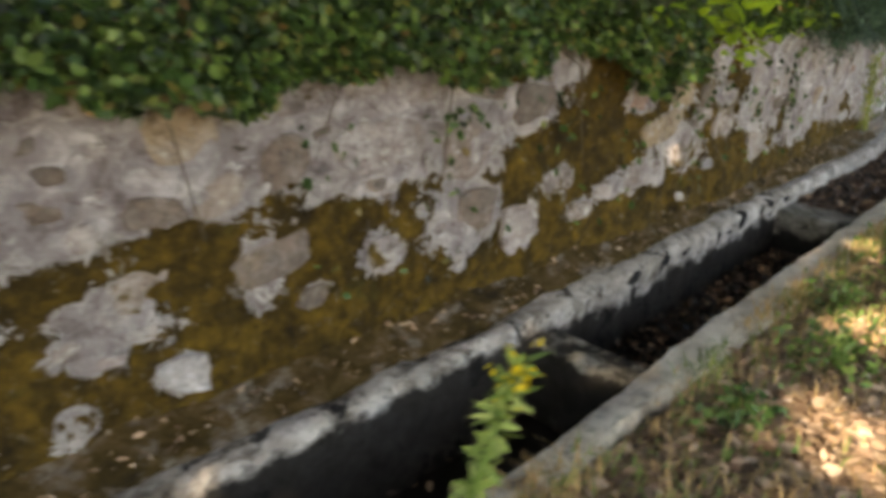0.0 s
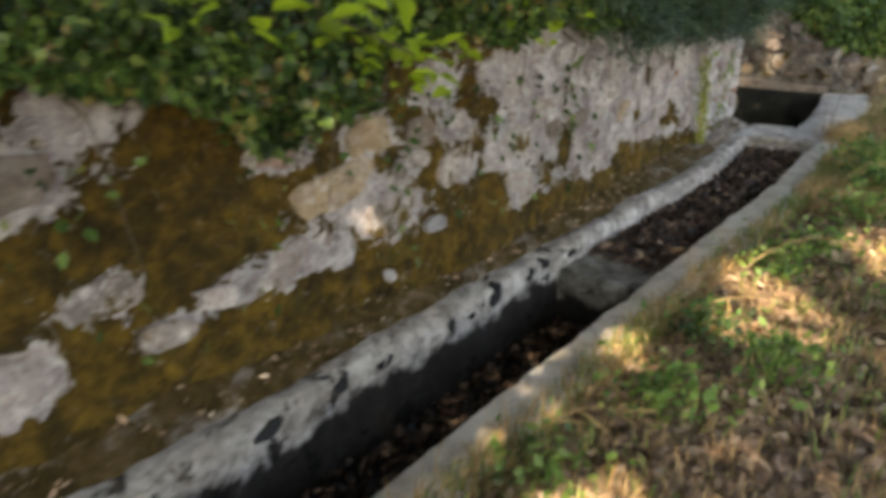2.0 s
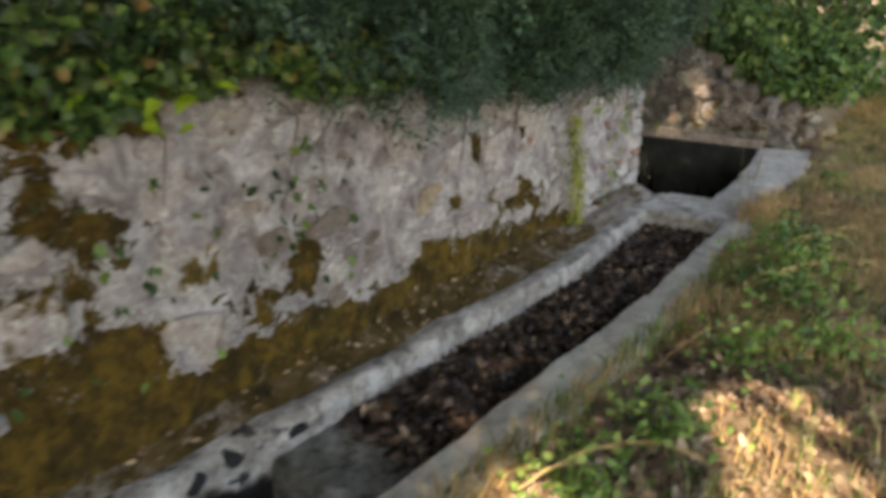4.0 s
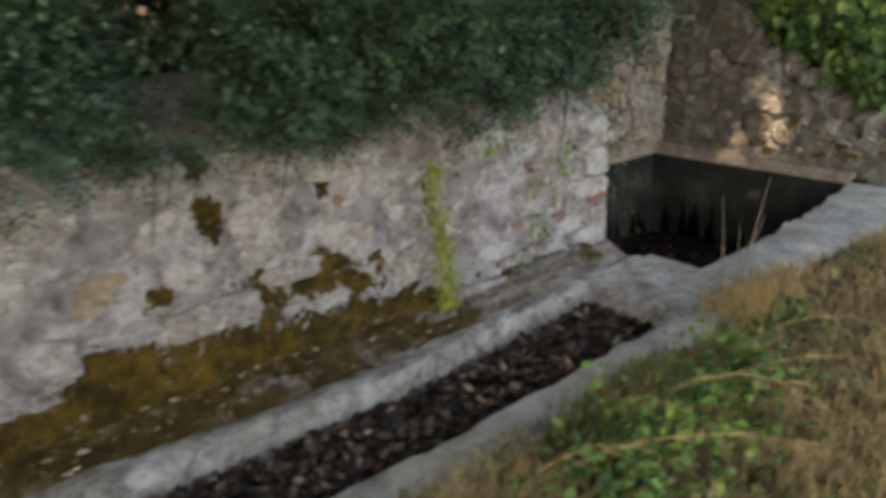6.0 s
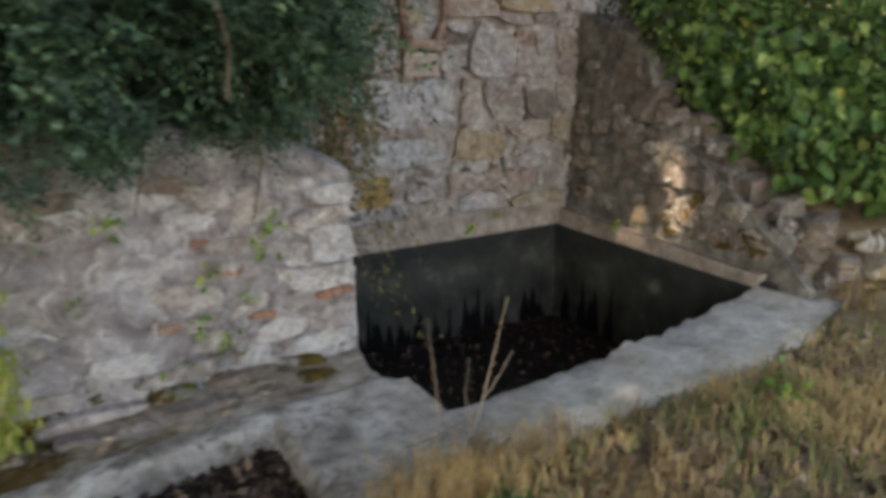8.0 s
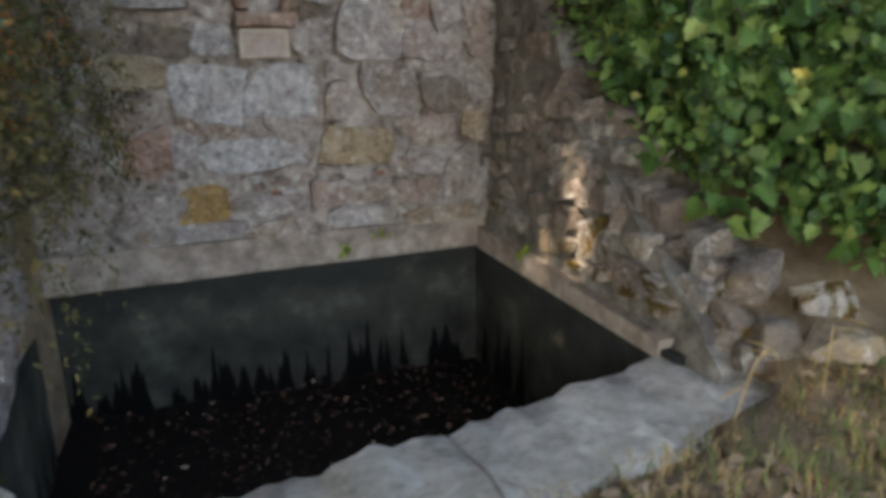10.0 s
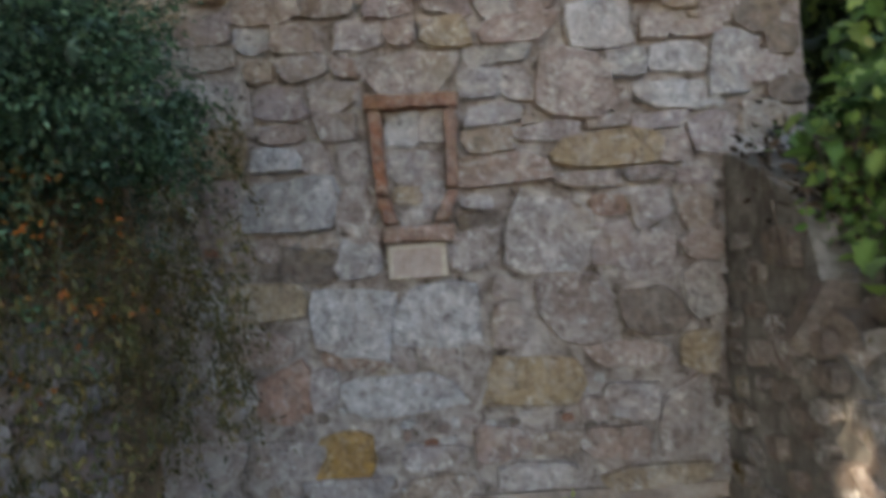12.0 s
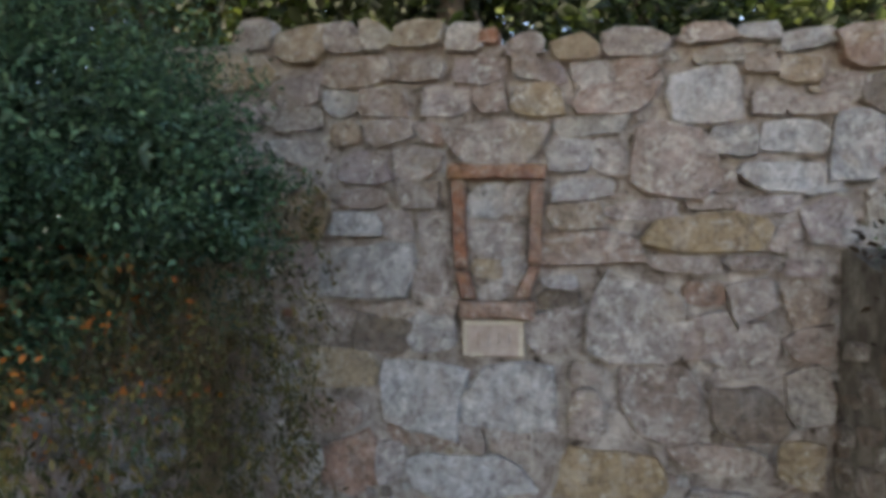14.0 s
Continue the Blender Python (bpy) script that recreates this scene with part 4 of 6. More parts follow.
for k in range(2600):
    (cx, cy, cz), radii = billows[k % len(billows)]
    way = gen.normal(size=3) + np.array([0.25, -0.8, 0.1])
    way /= np.linalg.norm(way)
    root = np.array([cx, cy, cz]) + way * np.array(radii) * 0.85
    way = way + gen.normal(size=3) * 0.45 + np.array([0, 0, 0.1])
    way /= np.linalg.norm(way)
    up = gen.normal(size=3) * 0.5 + np.array([0, -0.6, 0.8])
    side = np.cross(up, way)
    side /= np.linalg.norm(side)
    for j in range(14):
        along = (0.02 + 0.011 * j) * (0.7 + 0.6 * (k % 7) / 7)
        sprays.append(root + way * along + np.array([0, 0, -1.2]) * along ** 2)
        spray_ways.append(way * 0.7 + side * (0.8 if j % 2 else -0.8) + gen.normal(size=3) * 0.15)
        spray_up.append(up + gen.normal(size=3) * 0.2)
part("sprays", flat_leaves("sprays", sprays, gen.uniform(0.024, 0.042, len(sprays)), SHRUB_TIP, gen, SLIM, spray_up, spray_ways), shrub, "feathery blue-green shoots")["kind"] = "stuff"
lower = [((8.85, 0.6, 1.3), (0.5, 0.55, 0.34)), ((8.75, 0.2, 1.2), (0.45, 0.35, 0.2)), ((9.05, 0.75, 0.95), (0.22, 0.6, 0.4)), ((8.95, 0.35, 0.95), (0.25, 0.3, 0.25)), ((9.1, 1.35, 1.4), (0.2, 0.25, 0.5))]
places, ways = crown_points(lower, 1500, gen)
strands, strand_ways = [], []
for k in range(170):
    root = np.array([gen.uniform(8.8, 9.3), gen.uniform(0.1, 1.5), gen.uniform(0.7, 1.75)])
    way = np.array([gen.uniform(-0.1, 0.55), -0.15, -1.0])
    along = np.linspace(0, gen.uniform(0.15, 0.7), 24)[:, None]
    strands.append(root + way * along + gen.normal(size=(24, 3)) * 0.012)
    strand_ways.append(np.repeat(way[None], 24, 0) + gen.normal(size=(24, 3)) * 0.6)
for k in range(130):
    root = np.array([gen.uniform(9.05, 9.5), gen.uniform(1.2, 1.54), gen.uniform(0.8, 2.1)])
    way = np.array([gen.uniform(-0.2, 0.6), -0.1, -1.0])
    along = np.linspace(0, gen.uniform(0.12, 0.4), 16)[:, None]
    strands.append(root + way * along + gen.normal(size=(16, 3)) * 0.012)
    strand_ways.append(np.repeat(way[None], 16, 0) + gen.normal(size=(16, 3)) * 0.6)
places, ways = np.concatenate([places] + strands), np.concatenate([ways] + strand_ways)
part("foliage", leaves("foliage", places, gen.uniform(0.02, 0.045, len(places)), OLIVE, gen, 0.35, ways=ways), shrub, "thin olive sprays under the crown")
seeds, out = in_ball((9.0, 0.35, 1.35), (0.52, 0.55, 0.36), 90, gen)
places = (seeds[:, None] + gen.normal(size=(90, 7, 3)) * 0.025).reshape(-1, 3)
for x, z in ((6.42, 0.72), (6.5, 0.86), (6.95, 0.8), (7.2, 0.95), (8.2, 0.8), (8.62, 0.72)):
    points = [(x, WALL_Y(x) - 0.02, 1.25), (x + 0.03, WALL_Y(x) - 0.03, (z + 1.2) / 2), (x - 0.02, WALL_Y(x) - 0.025, z)]
    part("tendril", join_tubes("tendril", [(points, [0.006, 0.007, 0.003])], BARK), shrub, "dark hanging tendril")
part("rusty_leaves", leaves("rusty_leaves", places, gen.uniform(0.014, 0.032, len(places)), RUST, gen, 0.5), shrub, "dry orange leaf clusters")
limbs = []
for k in range(16):
    x = 5.6 + 3.5 * k / 15
    top = Vector((x + gen.uniform(-0.5, 0.5), gen.uniform(-0.3, 0.6), gen.uniform(1.5, 2.5)))
    root = Vector((x * 0.5 + 3.9, 0.5, 1.0))
    mid = (root + top) / 2 + Vector((0, 0, 0.15))
    limbs.append(([root, mid, top], [0.022, 0.014, 0.004]))
for k in range(5):
    a = Vector((8.75 + 0.13 * k, gen.uniform(0.1, 0.5), 1.5))
    limbs.append(([a, a + Vector((gen.uniform(-0.1, 0.1), -0.05, -0.35)), a + Vector((gen.uniform(-0.3, 0.25), -0.1, -0.8 + gen.uniform(0, 0.3)))], [0.003, 0.0025, 0.0015]))
limbs.append(([(8.42, -0.62, 1.62), (8.40, -0.72, 1.5), (8.43, -0.72, 1.36), (8.41, -0.73, 1.22)], [0.003, 0.004, 0.004, 0.007]))
for limb in limbs:
    part("branch", join_tubes("branch", [limb], BARK), shrub, "bare grey-brown twig")

ivy = thing("ivy", "dark glossy ivy hanging over the mossy wall top", "ivy", at=(1.5, -0.3, 1.15))
count = 52000
x = gen.uniform(-3.0, 5.9, count)
low = np.interp(x, (-3, 0.8, 1.5, 2.4, 2.8, 3.15, 3.6, 3.95, 4.3, 5.9), (1.2, 1.18, 1.14, 1.18, 1.12, 0.97, 1.04, 1.2, 1.25, 1.2)) + 0.05 * np.sin(x * 5.1 + 1) + 0.03 * np.sin(x * 13.7)
z = low + np.abs(gen.normal(0, 0.27, count))
y = np.array([WALL_Y(v) for v in x]) - 0.06 - gen.uniform(0, 0.2, count) * (0.5 + 0.5 * np.sin(x * 4.3)) + np.maximum(0, z - 1.22) * gen.uniform(0.1, 1.6, count)
keep = gen.uniform(0, 1, count) < 0.45 + 0.55 * np.clip(np.sin(x * 7.3 + z * 9) + np.sin(x * 3.1 - z * 6), 0, 1)
places = np.stack([x, y, z], 1)[keep]
ways = gen.normal(size=places.shape) * 0.6 + np.array([0, -0.45, -0.65])
part("foliage", leaves("foliage", places, gen.uniform(0.028, 0.06, len(places)), IVY, gen, 0.75, ways=ways), ivy)
stray = 230
x = gen.uniform(1.0, 5.6, stray)
z = 1.0 - gen.uniform(0, 1, stray) ** 2.2 * 0.75
places = np.stack([x + 0.1 * np.round(np.sin(x * 9)), [WALL_Y(v) - 0.05 for v in x], z], 1)
part("stray_shoot", leaves("stray_shoot", places, gen.uniform(0.03, 0.06, stray), IVY, gen, 0.7, ways=gen.normal(size=(stray, 3)) * 0.5 + np.array([0, -0.5, -0.6])), ivy, "single ivy leaves creeping down the plaster")["kind"] = "stuff"
vines = []
for k in range(18):
    x = -3 + 8.6 * k / 17 + gen.uniform(-0.2, 0.2)
    vines.append(([(x, WALL_Y(x) + 0.1, 1.2), (x + 0.05, WALL_Y(x) - 0.04, 1.1), (x + gen.uniform(-0.15, 0.15), WALL_Y(x) - 0.035, gen.uniform(0.55, 0.95))], [0.006, 0.005, 0.002]))
for vine in vines:
    part("vine", join_tubes("vine", [vine], BARK), ivy)
thicket = thing("thicket", "shaded green undergrowth on the terrace behind the wall", "undergrowth", at=(1, 1.5, 1.2), kind="stuff")
count = 16000
x, y = gen.uniform(-6, 8.3, count), gen.uniform(0.15, 2.6, count)
z = 1.15 + 0.14 * y + gen.uniform(0, 1, count) ** 1.5 * (0.5 + 0.3 * y)
part("foliage", leaves("foliage", np.stack([x, y, z], 1), gen.uniform(0.06, 0.12, count), IVY, gen, 0.55), thicket)


SHAPES = {}


def leaf_shapes(size, material):
    """A few leaf meshes that all shoots of one kind share."""
    key = (size, material.name)
    if key not in SHAPES:
        SHAPES[key] = [flat_leaves("leaf", [(0, 0, 0)], size * s, material, gen, OVAL, [(0, -0.2, 1)], [(0, 1, a)]) for s, a in ((0.75, 0.0), (1.0, -0.2), (1.2, 0.1), (0.9, -0.3))]
    return SHAPES[key]


def spray(parent, tip, root, count, size, material, name="leaflets", spread=0.13):
    """A leafy shoot: a thin stem from root to tip with leaflets along its outer half."""
    root, tip = Vector(root), Vector(tip)
    mid = (root + tip) / 2 + Vector((0, 0, 0.12))
    stem = part("stem", join_tubes("stem", [([root, mid, tip], [0.007, 0.005, 0.002])], BARK), parent)
    u = gen.uniform(0.35, 1.0, count)[:, None]
    p = np.array(mid) * (1 - u) + np.array(tip) * u + gen.normal(size=(count, 3)) * spread * np.array([1, 0.7, 0.55])
    for q in p:
        part("leaf", leaf_shapes(size, material)[int(gen.integers(4))], stem, "", Matrix.Translation(q) @ pose(0, 0, 0, gen.uniform(-50, 30), gen.uniform(-40, 40), gen.uniform(90, 330)))


sapling = thing("lime_green_shoot", "young sapling shoots with bright lime-green leaves", "sapling", at=(3.5, -0.2, 1.2))
spray(sapling, (3.76, -0.80, 1.13), (3.55, -0.3, 1.2), 42, 0.085, LIME, spread=0.11)
spray(sapling, (3.55, -0.85, 1.22), (3.3, -0.3, 1.25), 14, 0.08, LIME, spread=0.1)
spray(sapling, (3.2, -1.0, 1.42), (3.3, -0.2, 1.2), 18, 0.10, LIME, spread=0.09)
spray(sapling, (2.8, -0.9, 1.42), (3.1, -0.2, 1.2), 16, 0.10, LIME, spread=0.1)
spray(sapling, (4.7, -0.62, 1.22), (4.6, -0.2, 1.2), 26, 0.075, LIME, spread=0.1)

flower = thing("flowering_weed", "tall pale green weed with small yellow flowers", "wildflower", at=(0.49, -1.69, -0.05))
stalk = [(0.49, -1.69, -0.05), (0.53, -1.76, 0.3), (0.61, -1.8, 0.6), (0.64, -1.85, 0.82)]
stalk_part = part("stem", join_tubes("stem", [(stalk, [0.008, 0.007, 0.006, 0.003])], WEED), flower)
u = gen.uniform(0.1, 1.0, 240)
p = np.stack([np.interp(u, (0, 0.4, 0.75, 1), [q[i] for q in stalk]) for i in range(3)], 1)
part("foliage", leaves("foliage", p, gen.uniform(0.035, 0.075, 240), PALE_WEED, gen, 0.3, droop=-0.2), stalk_part, "narrow pale green leaves")["kind"] = "stuff"
p = np.array([0.64, -1.85, 0.80]) + gen.normal(size=(38, 3)) * np.array([0.022, 0.022, 0.035])
part("petals", leaves("petals", p, 0.018, YELLOW, gen, 0.9), stalk_part, "small yellow petals")["kind"] = "stuff"

wall_weed = thing("wall_weed", "yellow-green trailing weed rooted at the wall foot", "weed", at=(7.69, -0.22, 0.07))
u = gen.uniform(0, 1, 480) ** 1.25
p = np.stack([7.69 + 0.03 * np.sin(u * 6) + gen.normal(0, 0.03, 480), WALL_Y(7.69) - 0.06 + gen.normal(0, 0.02, 480), 0.1 + 0.72 * u], 1)
part("trailing_leaves", leaves("trailing_leaves", p, gen.uniform(0.025, 0.06, 480), TRAIL, gen, 0.3, ways=gen.normal(size=(480, 3)) * 0.35 + np.array([0, -0.15, -1])), wall_weed)["kind"] = "stuff"
part("stem", join_tubes("stem", [([(7.69, WALL_Y(7.69) - 0.04, 0.07), (7.71, WALL_Y(7.69) - 0.06, 0.45), (7.67, WALL_Y(7.69) - 0.03, 0.85)], [0.005, 0.004, 0.002])], STRAW), wall_weed)

brambles = thing("brambles", "bright green bramble thicket on the bank beside the basin", "bramble", at=(12.4, 0.8, 1.1))
lumps = [((11.86, 0.1, 0.84), (0.14, 0.16, 0.14)), ((11.84, 0.5, 1.2), (0.16, 0.2, 0.16)), ((11.9, -0.25, 0.66), (0.16, 0.18, 0.12)), ((11.9, 0.95, 1.55), (0.16, 0.2, 0.25)), ((12.05, -0.05, 0.95), (0.28, 0.3, 0.22)), ((11.95, 0.3, 1.12), (0.28, 0.3, 0.25)), ((12.02, 0.85, 1.55), (0.3, 0.4, 0.35)), ((12.2, 0.85, 1.5), (0.5, 0.55, 0.5)), ((12.5, 0.4, 1.2), (0.6, 0.7, 0.5)), ((12.7, -0.3, 0.85), (0.65, 0.6, 0.42)), ((12.35, -0.55, 0.7), (0.4, 0.35, 0.28)), ((13.2, 0.5, 1.6), (0.9, 1.0, 0.8)), ((13.6, -0.8, 1.0), (0.9, 0.8, 0.6)), ((12.9, 1.5, 2.2), (0.7, 0.6, 0.7)), ((14.4, 0.2, 1.9), (1.2, 1.4, 1.1))]
places, ways = crown_points(lumps, 520, gen, False)
places = places + gen.normal(size=places.shape) * 0.05
facing = ways * 0.5 + gen.normal(size=ways.shape) * 0.55 + np.array([-0.15, -0.35, 0.6])
part("foliage", flat_leaves("foliage", places, gen.uniform(0.05, 0.12, len(places)), BRAMBLE, gen, LOBED, facing, ways + np.array([-0.3, -0.4, -0.5])), brambles, "broad lobed leaves")
places, ways = crown_points(lumps, 700, gen)
part("foliage", leaves("foliage", places, gen.uniform(0.035, 0.07, len(places)), BRAMBLE, gen, 0.6, ways=ways + np.array([-0.25, -0.35, 0])), brambles, "small inner leaves")
canes = [([(12.3 + 0.12 * k, 0.9 - 0.1 * k, 0.9), (12.2 + 0.12 * k, 0.6 - 0.1 * k, 1.6), (11.95 + 0.14 * k, 0.2 - 0.15 * k, 1.35)], [0.008, 0.006, 0.003]) for k in range(9)]
for cane in canes:
    part("cane", join_tubes("cane", [cane], BARK), brambles)

tangle = thing("dead_vines", "dark tangle of dead vines and leaves on the wing wall", "vine", at=(11.75, 1.1, 1.5))
for k in range(26):
    a = Vector((11.72 + gen.uniform(0, 0.25), gen.uniform(0.8, 1.4), 1.48 + gen.uniform(-0.1, 0.15)))
    b = a + Vector((gen.uniform(-0.2, 0.05), gen.uniform(-0.25, 0.15), gen.uniform(-0.2, 0.12)))
    part("vine", join_tubes("vine", [([a, b, b + Vector((gen.uniform(-0.06, 0.02), gen.uniform(-0.12, 0.12), gen.uniform(-0.35, -0.1)))], [0.007, 0.005, 0.002])], BARK), tangle)
places, ways = crown_points([((11.84, 1.08, 1.5), (0.13, 0.28, 0.12)), ((11.78, 0.9, 1.36), (0.09, 0.12, 0.14)), ((11.85, 1.4, 1.66), (0.16, 0.13, 0.1))], 4200, gen)
part("foliage", leaves("foliage", places, gen.uniform(0.025, 0.06, len(places)), DEADLEAF, gen, 0.5, ways=ways), tangle, "dark brown and green leaves")
for k, (x, y, z) in enumerate(((10.62, BACK_Y - 0.06, 0.1), (10.85, BACK_Y - 0.05, 0.2), (EAST_X - 0.04, 0.95, 0.17))):
    sprout = thing("sprout", "tiny green sprout growing from the basin ledge", "weed", "sprouts on the ledge", at=(x, y, z))
    part("leaflets", leaves("leaflets", np.array([x, y, z]) + gen.normal(size=(16, 3)) * 0.022, gen.uniform(0.025, 0.045, 16), LIME, gen, 0.6), sprout)["kind"] = "stuff"

for x, z, size in ((8.62, 0.62, 0.05), (8.42, 0.56, 0.04), (8.36, 0.34, 0.04), (8.45, 0.27, 0.045), (8.28, 0.15, 0.06), (8.1, 0.8, 0.05), (8.7, 0.72, 0.035), (7.95, 0.5, 0.03), (8.55, 0.42, 0.03)):
    y = WALL_Y(x) + 0.04 * z - 0.03
    tuft = thing("wall_sprout", "small green leafy sprout rooted in a wall joint", "weed", "sprouts in the retaining wall", at=(x, y, z))
    spread = gen.normal(size=(14, 3)) * size * np.array([0.6, 0.25, 0.8])
    part("foliage", leaves("foliage", np.array([x, y, z]) + spread, gen.uniform(0.5, 1.0, 14) * size, WEED, gen, 0.6, ways=gen.normal(size=(14, 3)) * 0.5 + np.array([0, -0.5, -0.3])), tuft)["kind"] = "stuff"

twigs = thing("dry_twigs", "bare dry twigs leaning over the basin corner", "twig", at=(9.05, -0.94, 0.0))
sticks = [([(9.05, -0.94, -0.01), (9.12, -0.95, 0.2), (9.16, -0.97, 0.4), (9.19, -0.99, 0.57)], [0.010, 0.008, 0.006, 0.003]), ([(9.12, -0.95, 0.2), (9.19, -0.95, 0.28), (9.25, -0.945, 0.355)], [0.007, 0.005, 0.003]),
          ([(8.98, -0.9, -0.01), (8.97, -0.9, 0.25), (8.94, -0.9, 0.52)], [0.008, 0.006, 0.002]), ([(9.08, -0.94, 0.08), (9.07, -0.92, 0.22), (9.1, -0.9, 0.34)], [0.006, 0.005, 0.002]), ([(8.9, -0.8, 0.01), (9.02, -0.82, 0.03), (9.2, -0.78, 0.05)], [0.007, 0.006, 0.003])]
for points, radii in sticks:
    part("twig", join_tubes("twig", [(points, [r * 0.45 for r in radii])], DEADWOOD), twigs)

# ---- ground cover ----
def on_ground(count, x0, x1, y0, y1, gate=None):
    x = gen.uniform(x0, x1, count)
    edge = np.array([KERB_Y(v) for v in x])
    y = edge + gen.uniform(y0, y1, count)
    p = np.array([(a, b, bank(a, b)) for a, b in zip(x, y)])
    if gate is not None:
        chance = np.array([0.5 + 0.5 * math.tanh(7 * (noise.noise(Vector((a, b, gate)) * 1.6) + 0.02)) for a, b, _ in p])
        p = p[gen.uniform(0, 1, len(p)) < chance]
    return p


grass = thing("grass", "patchy green and dry grass over the earth", "grass", at=(5, -2.2, 0), kind="stuff")
p = on_ground(17000, -1.5, 13.5, -2.4, 0.03, 2.0)
part("green_blades", blades("green_blades", p, gen.uniform(0.03, 0.11, len(p)), GRASS, gen, 0.006, 0.9), grass)
p = on_ground(60000, 6.6, 14.5, -2.4, -0.01, 9.0)
part("dry_blades", blades("dry_blades", p, gen.uniform(0.05, 0.15, len(p)), STRAW, gen, 0.0035, 1.6), grass)
p = on_ground(26000, 7.2, 14.5, -2.4, 0.04)
part("dry_blades", blades("dry_blades", p, gen.uniform(0.03, 0.10, len(p)), STRAW, gen, 0.004, 1.8), grass)
p = on_ground(15000, -1.5, 7.2, -2.4, -0.02, 9.0)
part("dry_blades", blades("dry_blades", p, gen.uniform(0.04, 0.12, len(p)), STRAW, gen, 0.0035, 1.6), grass)
p = on_ground(3000, -1.5, 8.2, -0.10, 0.05, 5.0)
p[:, 2] = np.maximum(p[:, 2], 0.0)
part("green_blades", blades("green_blades", p, gen.uniform(0.03, 0.10, len(p)), GRASS, gen, 0.005, 1.3), grass)
p = on_ground(3600, -1.5, 9.5, -0.10, 0.06, 7.0)
p[:, 2] = np.maximum(p[:, 2], 0.0)
part("dry_blades", blades("dry_blades", p, gen.uniform(0.03, 0.12, len(p)), STRAW, gen, 0.004, 1.6), grass)
p = on_ground(15000, 6.8, 14, -2.4, 0.0, 3.3)
part("green_blades", blades("green_blades", p, gen.uniform(0.04, 0.13, len(p)), GRASS, gen, 0.004, 1.4), grass)
for x, y, dx, dy, high in ((7.2, -1.5, 0.35, -0.35, 0.18), (7.25, -1.55, 0.7, -0.55, 0.2), (7.55, -1.5, 0.6, -0.4, 0.26), (8.1, -1.5, 0.5, -0.6, 0.22), (8.6, -1.35, 0.35, -0.5, 0.2), (11.3, -0.9, 0.3, 0.1, 0.3), (11.6, -0.95, 0.2, 0.15, 0.34), (5.2, -1.55, 0.5, -0.4, 0.2), (4.5, -1.5, 0.3, -0.5, 0.18), (3.4, -1.5, 0.3, -0.3, 0.16), (6.3, -1.5, 0.6, -0.3, 0.2)):
    z = bank(x, y)
    points = [(x + dx * u, y + dy * u, z + high * (1 - (1.6 * u - 0.8) ** 2) + 0.02) for u in (0, 0.15, 0.35, 0.55, 0.75, 1.0)]
    stalk_thing = thing("dry_stalk", "long yellow dry grass stalk arching over the ground", "grass stalk", "dry stalks beside the trough", at=(x, y, z))
    part("stem", join_tubes("stem", [(points, [0.0028, 0.0028, 0.0025, 0.0022, 0.0018, 0.001])], STRAW), stalk_thing)
    for k in (1, 2, 3, 4):
        part("blade", flat_leaves("blade", [points[k]], 0.13, STRAW, gen, ((0.3, 0.025), (0.7, 0.02)), [(0, 0, 1)], np.array([(dx, dy, 0.3)]) + gen.normal(size=(1, 3)) * 0.3), stalk_thing)
p = np.stack([gen.normal(8.98, 0.16, 700), gen.normal(-1.08, 0.07, 700), np.full(700, -0.01)], 1)
part("dry_blades", blades("dry_blades", p, gen.uniform(0.05, 0.2, len(p)), STRAW, gen, 0.003, 1.3), grass)
fallen = thing("fallen_leaves", "scattered dry brown leaves on the ground", "leaves", at=(5, -2.2, 0), kind="stuff")
p = np.concatenate([on_ground(26000, -1.5, 7.3, -2.4, -0.03), on_ground(9500, 7.3, 14, -2.4, 0.0)]) + np.array([0, 0, 0.014])
part("dry_leaves", leaves("dry_leaves", p, gen.uniform(0.03, 0.075, len(p)), LITTER, gen, 0.5, ways=gen.normal(size=(len(p), 3)) * np.array([1, 1, 0.15])), fallen)
p = []
for a, u in zip(gen.uniform(-1.5, 8.6, 620), gen.uniform(0.15, 0.85, 620)):
    near, far = INNER_Y(a) + 0.09, WALL_Y(a) + 0.08
    p.append((a, near + (far - near) * u, 0.018 + 0.11 * u ** 1.5))
p = np.array(p)
part("dry_leaves", leaves("dry_leaves", p, gen.uniform(0.02, 0.05, len(p)), LITTER, gen, 0.4, ways=gen.normal(size=(len(p), 3)) * np.array([1, 0.6, 0.3])), fallen)
soaked = thing("trough_litter", "wet dark leaf litter lying in the trough and basin", "leaves", at=(6, -0.9, -0.3), kind="stuff")
spots = []
for x0, x1, z, count in ((-2, 2.0, -0.49, 200), (2.2, 4.95, -0.45, 2600), (5.25, 8.6, -0.15, 6500)):
    x = gen.uniform(x0, x1, count)
    u = gen.uniform(0.03, 0.97, count)
    spots += [(a, OUTER_Y(a) + (INNER_Y(a) - OUTER_Y(a)) * b, z + 0.03 + gen.uniform(0, 0.02)) for a, b in zip(x, u)]
part("wet_leaves", leaves("wet_leaves", np.array(spots), gen.uniform(0.03, 0.07, len(spots)), WET, gen, 0.5, ways=gen.normal(size=(len(spots), 3)) * np.array([1, 1, 0.25])), soaked)

spots = np.array([(gen.uniform(9.15, 11.45), gen.uniform(-0.45, 1.58), POOL_FLOOR + 0.05) for k in range(1500)])
part("wet_leaves", leaves("wet_leaves", spots, gen.uniform(0.02, 0.05, len(spots)), RUSSET, gen, 0.5, ways=gen.normal(size=(len(spots), 3)) * np.array([1, 1, 0.3])), soaked)


